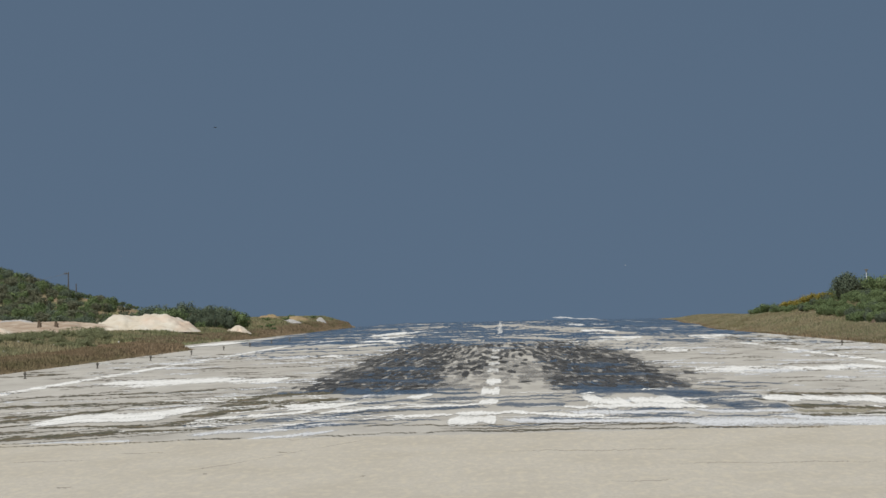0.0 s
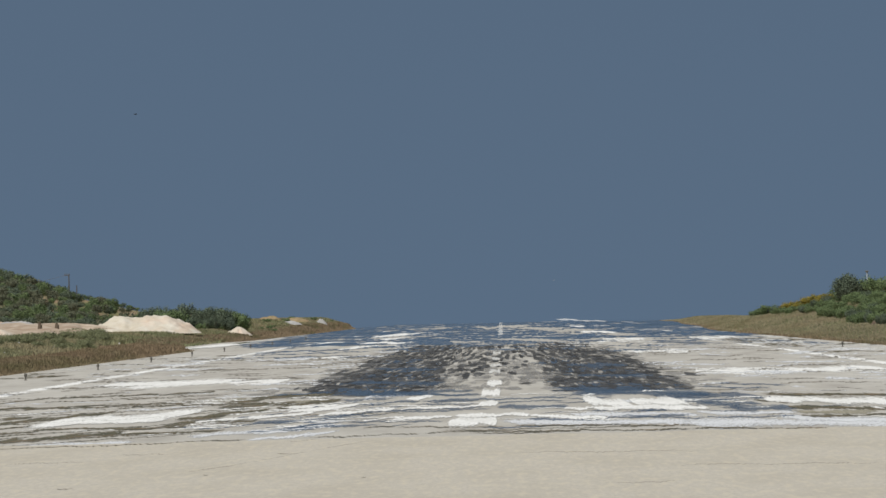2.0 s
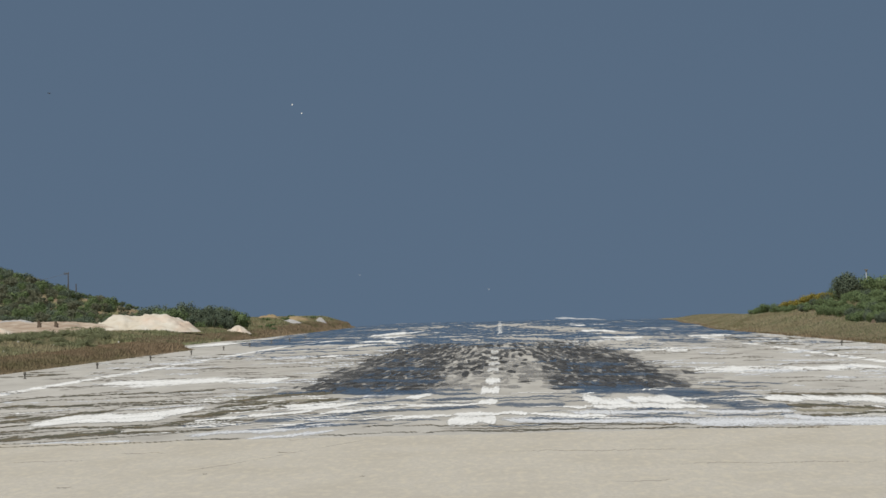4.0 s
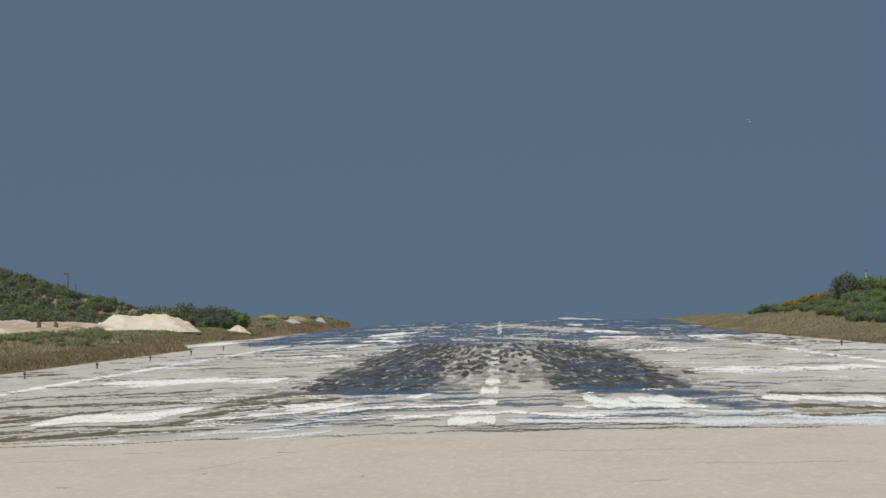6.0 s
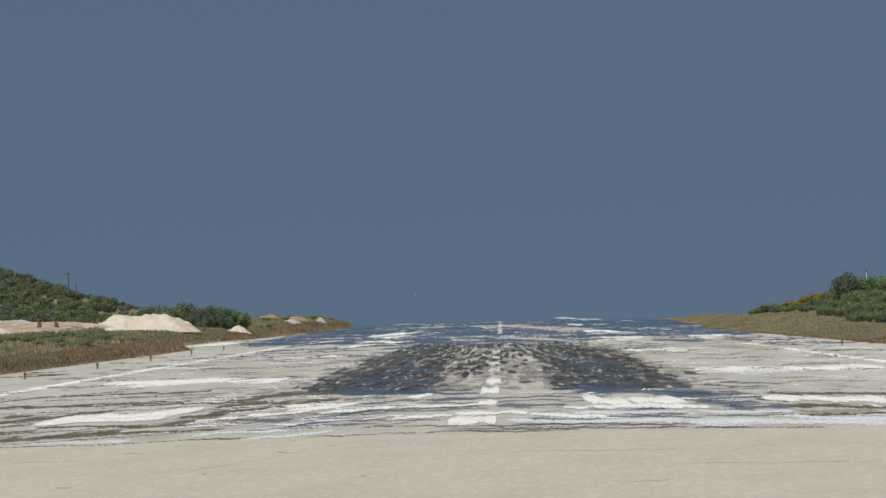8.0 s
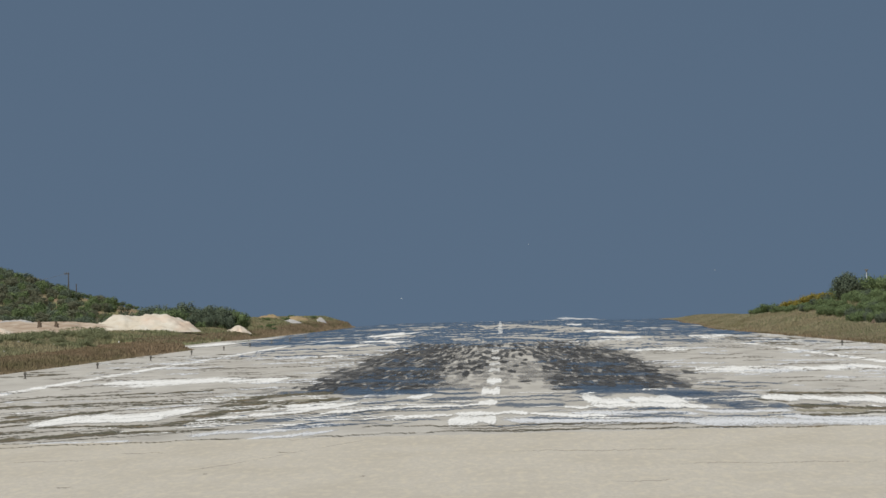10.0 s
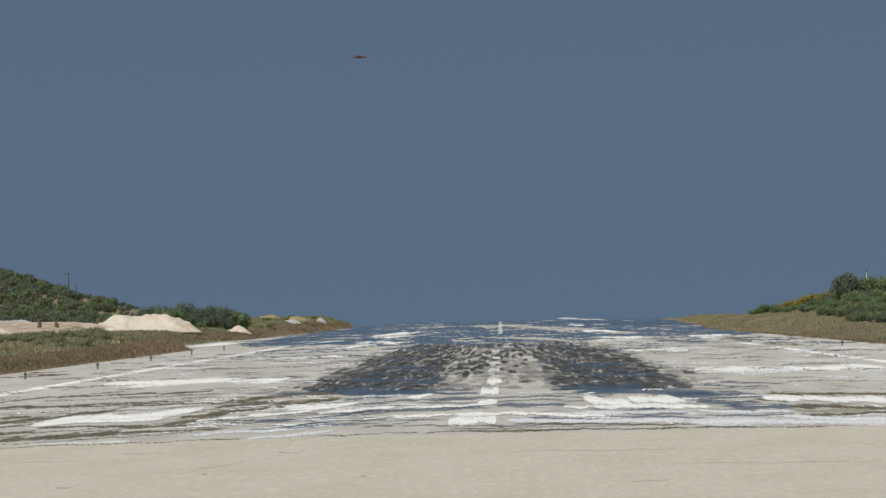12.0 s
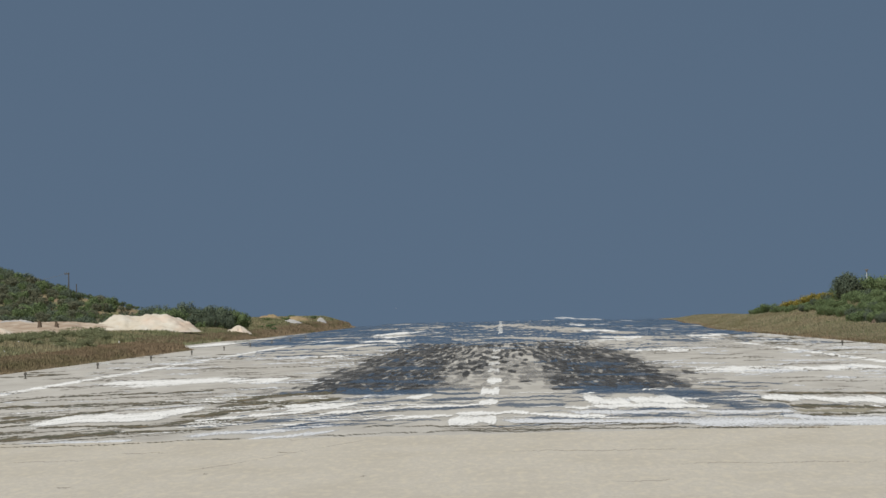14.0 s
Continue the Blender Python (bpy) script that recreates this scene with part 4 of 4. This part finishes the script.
def scrub(name, seed, spots, material, label):
    """Low scrub too dense to count: leafy clumps joined into one mesh."""
    bits = [crown_mesh(seed + q, rx, rz, 1000, 0.14, material, name) for q, (rx, rz) in enumerate(((1.7, 2.3), (2.0, 1.7), (1.5, 1.9)))]
    clumps, n0, v, f = [], 0, [], []
    for me in bits:
        co = np.zeros(len(me.vertices) * 3)
        me.vertices.foreach_get("co", co)
        clumps.append((co.reshape(-1, 3), np.array([tuple(t.vertices) for t in me.polygons])))
        bpy.data.meshes.remove(me)
    for q, (b, y, size) in enumerate(spots):
        co, tri = clumps[q % 3]
        x, turn = y * b * 0.001, r.uniform(0, 6.28)
        c0, s0 = math.cos(turn), math.sin(turn)
        v.append(np.stack([x + size * (co[:, 0] * c0 - co[:, 1] * s0), y + size * (co[:, 0] * s0 + co[:, 1] * c0), float(terrain(x, y)) - 0.05 + size * co[:, 2]], -1))
        f.append(tri + n0)
        n0 += len(co)
    return tagged(link(name, np.concatenate(v), np.concatenate(f), material), label, "scrub", "", "stuff")


# scrub all over its slope, and at its foot
slope = [(r.uniform(-63, -42.3), r.uniform(850, 1120), r.uniform(0.38, 0.72)) for _ in range(240)] + [(r.uniform(-63, -44), r.uniform(800, 860), r.uniform(0.35, 0.6)) for _ in range(46)]
scrub("dark_scrub", 41, slope[0::3], M_LEAF, "dense dark green scrub covering the hillside")
scrub("olive_scrub", 51, slope[1::3], M_LEAF2, "olive green scrub covering the hillside")
scrub("dry_scrub", 61, slope[2::3], M_LEAF3, "greyish brown dry scrub on the hillside")
for k in range(22):                                   # a clump of trees beyond the sand
    b = -41.6 + 10.9 * (k + r.uniform(-0.3, 0.3)) / 21
    hill_bush((0, 2, 1)[k % 3], b, r.uniform(885, 915))
for k in range(22):
    hill_bush(r.choice((0, 1, 3)), r.uniform(-42.5, -31.2), r.uniform(872, 885), r.uniform(0.4, 0.6))
def right_bush(kind, slope, y, high):
    """A bush that far out for its distance, so many metres high."""
    plant(kind, y * slope, y, high / (2.5, 2.2, 3.0, 1.65, 1.25)[kind])


RIDGE = lambda s: float(np.interp(s, (0.030, 0.0336, 0.0362, 0.0388, 0.0414, 0.045), (905, 850, 812, 782, 752, 748)))
FOOT = lambda s: float(np.interp(s, (0.030, 0.0336, 0.0362, 0.0388, 0.0414, 0.0445), (880, 785, 725, 655, 600, 560)))
CREST = lambda s: float(np.interp(s, (0.0285, 0.031, 0.0325, 0.036, 0.0385, 0.040, 0.042, 0.043, 0.045), (0.4, 1.25, 0.65, 0.75, 0.95, 1.5, 1.4, 1.9, 2.1)))
for k in range(20):                                   # the crest of the right bank
    s = 0.0292 + 0.0158 * k / 19
    right_bush((3, 1, 3, 0)[k % 4], s, RIDGE(s) - r.uniform(0, 14), CREST(s) * r.uniform(0.85, 1.05))
for k in range(120):                                   # green mass down to the foot of its slope
    s = 0.0300 + 0.0150 * r.random() ** 0.65
    y = FOOT(s) + (RIDGE(s) - FOOT(s)) * 0.85 * r.random()
    right_bush(r.choice((1, 3, 1, 3, 3, 0)), s, y, r.uniform(0.6, 1.0) * (1 if s > 0.036 else 0.75))
for s, high in ((0.0396, 1.8), (0.0402, 2.35), (0.0408, 2.2), (0.0412, 1.6)):
    right_bush(0, s, 742, high)                        # a dark rounded clump above the rest
for s, y, high in ((0.0331, 845, 0.75), (0.0336, 838, 0.85), (0.0342, 830, 0.85), (0.0349, 815, 0.8), (0.0358, 800, 0.95), (0.0364, 792, 0.95), (0.0371, 784, 0.95), (0.0378, 772, 0.9), (0.0385, 762, 0.8), (0.0346, 800, 0.7), (0.0368, 765, 0.75)):
    right_bush(4, s, y, high)
for k in range(10):                                   # low scrub along the far left bank
    y = 1 / r.uniform(1 / 1435, 1 / 960)
    plant(3, -r.uniform(25.5, 29), y, r.uniform(0.2, 0.36))
plant(1, -33.6, 640, 0.22)
for k in range(8):                                   # weeds on the near left bank
    y = r.uniform(380, 540)
    plant(r.choice((1, 3)), -r.uniform(25.5, 30), y, r.uniform(0.12, 0.26))


for x, y, s, kd in ((-28.6, 605, 0.36, 3), (-28.2, 598, 0.34, 1), (-29.3, 612, 0.32, 3), (-27.7, 590, 0.22, 3), (-29.2, 558, 0.30, 3), (-28.8, 548, 0.26, 1), (-30.0, 556, 0.26, 3),
                    (-29.0, 512, 0.26, 3), (-28.6, 500, 0.24, 1), (-29.6, 520, 0.24, 3), (-27.4, 640, 0.2, 3), (-29.4, 585, 0.28, 1)):
    plant(6, x, y, s * 1.6)                                # bushy clumps on top of the near left bank
for b, y, size in ((-47.9, 588, 0.55), (-47.0, 592, 0.6), (-46.2, 586, 0.5), (-48.8, 580, 0.48), (-45.6, 590, 0.4), (-52.5, 560, 0.42), (-53.6, 566, 0.4)):
    plant(6, y * b * 0.001, y, size)
for k in range(34):
    y = r.uniform(470, 598)
    plant(6, y * r.uniform(-0.0585, -0.0455), y, r.uniform(0.2, 0.42))


def stump(x, y, high):
    root = new("tree_stump")
    tagged(root, "dark brown weathered tree stump on the pale sand", "stump")
    bm = bmesh.new()
    tube(bm, (0, 0, -0.1), (0.03, 0, high * 0.55), 0.24, 0.18, 9)
    tube(bm, (0.03, 0, high * 0.55), (-0.02, 0, high), 0.18, 0.09, 9)
    part("trunk", bm, M_BARK, root)
    bm = bmesh.new()
    tube(bm, (0.02, 0, high * 0.4), (0.22, 0.05, high * 0.75), 0.07, 0.03, 6)
    part("branch_stub", bm, M_BARK, root)
    root.location = (x, y, float(terrain(x, y)))


stump(-38.2, 715, 0.85), stump(-36.8, 715, 0.75)


def grass(name, count, x_of, y_of, tall, material, label, seed):
    g = np.random.default_rng(seed)
    y = y_of(g.random(count))
    x = x_of(g.random(count), y)
    z = terrain(x, y)
    v, f = np.zeros((count, 6, 3)), []
    for b in range(2):
        a = g.random(count) * 3.14
        wd = tall * g.uniform(0.18, 0.45, count)
        hh = tall * g.uniform(0.4, 1.2, count)
        v[:, b * 3] = np.stack([x - np.cos(a) * wd, y - np.sin(a) * wd, z - 0.03], -1)
        v[:, b * 3 + 1] = np.stack([x + np.cos(a) * wd, y + np.sin(a) * wd, z - 0.03], -1)
        v[:, b * 3 + 2] = np.stack([x + g.normal(0, 0.3, count) * tall, y, z + hh], -1)
    i = np.arange(count)[:, None] * 6
    f = np.concatenate([i + np.array([[0, 1, 2]]), i + np.array([[3, 4, 5]])])
    return tagged(link(name, v.reshape(-1, 3), f, material), label, "grass", "", "stuff")


near = lambda lo, hi: (lambda u: 1 / (1 / hi + u * (1 / lo - 1 / hi)))
grass("grass", 80000, lambda u, y: -24.0 - 1.7 * smooth01((y - 450) / 140) - 10 * u, near(290, 1440), 0.27, M_GRASS_G, "rough green and straw-coloured grass on the bank", 1)
grass("straw_grass", 30000, lambda u, y: -26.4 - 10 * u, near(290, 1440), 0.2, M_GRASS_D, "pale straw-coloured grass on the bank", 4)
grass("grass_verge", 60000, lambda u, y: foot_l(y) + 0.2 - 3.8 * u, near(290, 1440), 0.17, M_GRASS_B, "dry brown grass verge along the runway edge", 2)
grass("far_verge", 40000, lambda u, y: foot_l(y) + 0.25 - 2.2 * u, near(640, 1440), 0.24, M_GRASS_B, "dry brown grass along the far runway edge", 8)
grass("grass_slope", 120000, lambda u, y: foot_r(y) + 0.3 + 9 * u, near(380, 1580), 0.2, M_GRASS_D, "tall dry straw-coloured grass on the bank", 3)
grass("verge_tufts", 6000, lambda u, y: foot_r(y) - 0.2 + 1.6 * u, near(380, 1580), 0.22, M_GRASS_B, "brown grass tufts along the runway edge", 6)
grass("green_tufts", 50000, lambda u, y: foot_r(y) + 0.6 + 9 * u, near(380, 1580), 0.22, M_GRASS_G, "greenish grass tufts among the dry grass", 5)


# ---- edge lights, poles ----
def edge_light(x, y):
    root = new("runway_light")
    tagged(root, "small grey elevated runway edge light on a stem", "runway light", "runway edge lights")
    bm = bmesh.new()
    tube(bm, (0, 0, -0.01), (0, 0, 0.03), 0.07, 0.06, 12)
    part("base_plate", bm, M_STEEL, root)
    bm = bmesh.new()
    tube(bm, (0, 0, 0.03), (0, 0, 0.15), 0.035, 0.03, 10)
    part("stem", bm, M_STEEL, root)
    bm = bmesh.new()
    tube(bm, (0, 0, 0.15), (0, 0, 0.21), 0.055, 0.065, 12)
    part("collar", bm, M_STEEL, root)
    bm = bmesh.new()
    bmesh.ops.create_uvsphere(bm, u_segments=12, v_segments=8, radius=0.06, matrix=Matrix.Translation((0, 0, 0.22)) @ Matrix.Diagonal((1, 1, 1.25, 1)))
    part("lamp_glass", bm, M_STEEL, root, "dull grey glass dome")
    root.location = (x, y, 0.0)
    return root


first = edge_light(-18.6, 337)
for k in range(1, 9):
    copy_thing(first, pose(-18.6, 337 + 60.5 * k, 0))
copy_thing(first, pose(17.95, 456, 0))


def utility_pole(x, y, high, arm):
    root = new("utility_pole")
    tagged(root, "weathered wooden utility pole with a crossarm" if arm else "short weathered wooden utility pole on the hill", "utility pole", "utility poles")
    z = float(terrain(x, y))
    bm = bmesh.new()
    tube(bm, (0, 0, -0.3), (0, 0, high), 0.11, 0.07, 10)
    part("post", bm, M_WOOD, root)
    if arm:
        bm = bmesh.new()
        bmesh.ops.create_cube(bm, size=1, matrix=Matrix.Translation((-0.25, 0, high - 0.18)) @ Matrix.Diagonal((0.75, 0.1, 0.12, 1)))
        part("crossarm", bm, M_WOOD, root)
        for dx in (-0.55, -0.3, 0.05):
            bm = bmesh.new()
            tube(bm, (dx, 0, high - 0.1), (dx, 0, high + 0.08), 0.05, 0.04, 8)
            part("insulator", bm, M_STEEL, root)
        bm = bmesh.new()
        tube(bm, (-0.45, 0.1, 0), (-0.08, 0, high * 0.6), 0.05, 0.04, 8)
        part("strut", bm, M_WOOD, root)
    root.location = (x, y, z)
    return root


utility_pole(-62.4, 1250, 9.15 - float(terrain(-62.4, 1250)), True)
utility_pole(-61.3, 1250, 7.5 - float(terrain(-61.3, 1250)), False)
utility_pole(-84.0, 1250, 9.0 - float(terrain(-84.0, 1250)), True)
bm = bmesh.new()
for i in range(20):
    p0, p1 = (Vector((-62.5 - 21.6 * u, 1250, 9.1 - 0.15 * u - 6.0 * u * (1 - u))) for u in (i / 20, (i + 1) / 20))
    tube(bm, p0, p1, 0.016, 0.016, 5)
tagged(part("power_line", bm, M_STEEL), "thin dark overhead wire between utility poles", "power line")


def wind_mast(x, y, high):
    root = new("mast")
    tagged(root, "slim white mast with a dark tip behind the bushes", "mast")
    bm = bmesh.new()
    tube(bm, (0, 0, -0.2), (0, 0, high), 0.035, 0.028, 10)
    part("post", bm, M_WHITE, root)
    bm = bmesh.new()
    tube(bm, (0, 0, high), (0, 0, high + 0.16), 0.08, 0.08, 10)
    tube(bm, (-0.16, 0, high + 0.2), (0.16, 0, high + 0.2), 0.05, 0.05, 8)
    part("lamp_head", bm, M_STEEL, root, "dark lamp head")
    root.location = (x, y, float(terrain(x, y)))


wind_mast(33.9, 800, 5.05 - float(terrain(33.9, 800)))

# pale flower heads scattered on the left bank
g = random.Random(33)
bm = bmesh.new()
for k in range(12):
    y = 1 / (1 / 620 + g.random() * (1 / 330 - 1 / 620))
    x = -24.6 - 5 * g.random()
    z = float(terrain(x, y))
    tube(bm, (x, y, z), (x, y, z + 0.2), 0.012, 0.01, 4)
    bmesh.ops.create_icosphere(bm, subdivisions=1, radius=g.uniform(0.03, 0.06), matrix=Matrix.Translation((x, y, z + 0.22)))
tagged(part("flowers", bm, M_WHITE), "scattered white flower heads in the grass", "flowers", "", "stuff")


# ---- what flies: far birds, two butterflies, an insect ----
M_FEATHER = ramp_mat("white_feather", [(0.3, (0.50, 0.50, 0.49)), (0.7, (0.72, 0.72, 0.70))], (9, 9, 9), rough=0.8)
M_DARKFEATHER = ramp_mat("dark_feather", [(0.3, (0.02, 0.02, 0.022)), (0.7, (0.05, 0.048, 0.045))], (9, 9, 9), rough=0.7)
M_WING = ramp_mat("butterfly_wing", [(0.3, (0.72, 0.72, 0.66)), (0.7, (0.85, 0.85, 0.80))], (60, 60, 60), rough=0.8)
M_INSECT = ramp_mat("insect_shell", [(0.3, (0.10, 0.06, 0.06)), (0.7, (0.17, 0.11, 0.11))], (200, 200, 200), rough=0.5)


def flyer(name, body, span, material, label, category):
    """A body with a head and a tail, and two tapered wings that beat as parts. Flies along +X."""
    root = new(name)
    tagged(root, label, category)
    bm = bmesh.new()
    bmesh.ops.create_uvsphere(bm, u_segments=10, v_segments=8, radius=0.5, matrix=Matrix.Diagonal((body, body * 0.28, body * 0.28, 1)))
    bmesh.ops.create_uvsphere(bm, u_segments=8, v_segments=6, radius=body * 0.12, matrix=Matrix.Translation((body * 0.5, 0, body * 0.04)))
    tube(bm, (-body * 0.4, 0, 0), (-body * 0.75, 0, 0), body * 0.09, body * 0.02, 6)
    part("body", bm, material, root, smooth=True)
    wings = []
    for side in (-1, 1):
        n, v, f = 6, [], []
        for i in range(n + 1):
            s = i / n
            ch = body * 0.5 * (1 - 0.75 * s ** 1.6)
            sweep = -body * 0.35 * s * s
            for z in (0.012 * body, -0.012 * body):
                v += [(sweep + ch * 0.5, side * span / 2 * s, z), (sweep - ch * 0.5, side * span / 2 * s, z)]
        for i in range(n):
            q = i * 4
            f += [(q, q + 1, q + 5, q + 4), (q + 2, q + 6, q + 7, q + 3), (q, q + 4, q + 6, q + 2), (q + 1, q + 3, q + 7, q + 5)]
        f += [(0, 2, 3, 1), (n * 4, n * 4 + 1, n * 4 + 3, n * 4 + 2)]
        wings.append(link("wing", v, f, material, root))
    return root, wings


def sky_place(bearing, rise, far):
    """A place far metres off, by its bearing and rise in mrad from the runway's line and the eye's level."""
    return far * bearing * 0.001, far, 2.25 + far * rise * 0.001


FLYERS = []


def fly(made, far, rows, head, beat):
    FLYERS.append((made, far, rows, head, beat))


GULL = "small white gull flying far over the sea"
fly(flyer("gull", 0.18, 0.36, M_FEATHER, GULL, "bird"), 1500, [(0, 14.56, 4.9), (0.5, 12.59, 4.48), (1, 10.56, 4.17), (1.5, 8.26, 3.8), (2, 6.16, 3.52), (2.5, 4.2, 3.34), (3, 2.35, 2.89), (5.5, -5.7, 2.35), (6, -6.61, 2.57), (7, -8.32, 2.28), (8, -9.82, 2.06), (14, -12.15, 0.54)], 180, 30)
fly(flyer("gull", 0.15, 0.3, M_FEATHER, GULL, "bird"), 1500, [(0, -43.7, 7.21), (2, -29.95, 5.59), (2.6, -25.91, 4.78), (6, -1.93, 4.36), (6.5, 1.54, 4.28), (7, 4.93, 4.2), (8.2, 12.78, 4.15), (14, 53.31, 4.01)], 0, 30)
fly(flyer("gull", 0.15, 0.3, M_FEATHER, GULL, "bird"), 1500, [(0, -76.38, 50.78), (8.2, -9.97, 38.8), (10.4, 6.24, 4.3), (12, 17.86, 3.25), (12.5, 21.51, 3.1), (14, 32.48, 2.53)], 0, 30)
fly(flyer("crow", 0.5, 0.8, M_DARKFEATHER, "small dark bird flying far off", "bird"), 1500, [(0, -32.51, 21.93), (0.5, -34.79, 22.37), (1.5, -39.67, 23.33), (2.6, -44.42, 24.49), (3.2, -47.54, 25.28), (6, -61.19, 28.86), (14, -98.89, 38.22)], 180, 25)
fly(flyer("butterfly", 0.022, 0.05, M_WING, "white butterfly fluttering across the sky", "butterfly"), 120, [(0, -126.66, 24.8), (2.6, -59, 24.56), (2.7, -56.31, 24.76), (2.8, -53.76, 24.63), (2.9, -51.14, 25.23), (3, -48.58, 25.43), (3.1, -46.03, 25.63), (3.2, -43.74, 25.58), (5.4, 15.14, 21.82), (5.5, 17.62, 21.69), (5.6, 19.58, 21.39), (5.7, 21.14, 20.83), (5.8, 23.81, 20.57), (5.9, 26.23, 20.65), (6, 29.32, 21.17), (6.1, 32.07, 21.69), (6.2, 34.89, 21.79), (6.3, 37.1, 21.6), (6.4, 39.72, 21.48), (6.5, 42.6, 21.91), (6.6, 45.35, 21.98), (14, 243.32, 22.55)], 0, 38)
fly(flyer("butterfly", 0.022, 0.05, M_WING, "white butterfly fluttering across the sky", "butterfly"), 120, [(0, -126.38, 25.44), (2.6, -58.79, 25.01), (2.7, -56.04, 25.14), (2.8, -53.22, 25.54), (2.9, -50.59, 26.13), (3, -48.18, 25.94), (3.1, -46.01, 26.35), (3.2, -43.48, 25.64), (5.4, 14.83, 22.41), (5.5, 17.57, 22.28), (5.6, 19.98, 21.97), (5.7, 21.42, 21.74), (5.8, 23.76, 21.36), (5.9, 26.31, 21.17), (6, 29.13, 21.43), (6.1, 31.95, 21.99), (6.2, 34.63, 22.12), (6.3, 36.26, 21.82), (6.4, 39.74, 22.27), (6.5, 42.48, 22.37), (6.6, 45.23, 22.37), (14, 243.08, 23.08)], 0, 35)
fly(flyer("insect", 0.028, 0.03, M_INSECT, "reddish brown flying insect passing close by", "insect"), 22, [(0, -397.45, 18.89), (11.6, -76.5, 45.55), (11.9, -43.94, 39.58), (12, -15.66, 29.71), (12.1, 21.43, 39.39), (12.4, 100.05, 46.74), (14, 336.33, 87.11)], 0, 30)


def motions():
    r = random.Random(9)
    for ob, k in SHIMMER:
        base = ob.location.copy()
        rows = []
        for i in range(36):
            rows.append((i * 0.4, pose(base.x + r.uniform(-1, 1) * base.y * 0.00010, base.y + r.uniform(-1, 1) * k * 0.065, base.z)))
        walk(ob, rows)
    for (root, wings), far, rows, head, beat in FLYERS:
        walk(root, [(t, pose(*sky_place(b, e, far), 0, 0, head)) for t, b, e in rows])
        for side, wing in zip((-1, 1), wings):
            walk(wing, [(i * 14.0 / 112, pose(0, 0, 0, side * beat * math.sin(i * 2.1))) for i in range(113)])


motions()
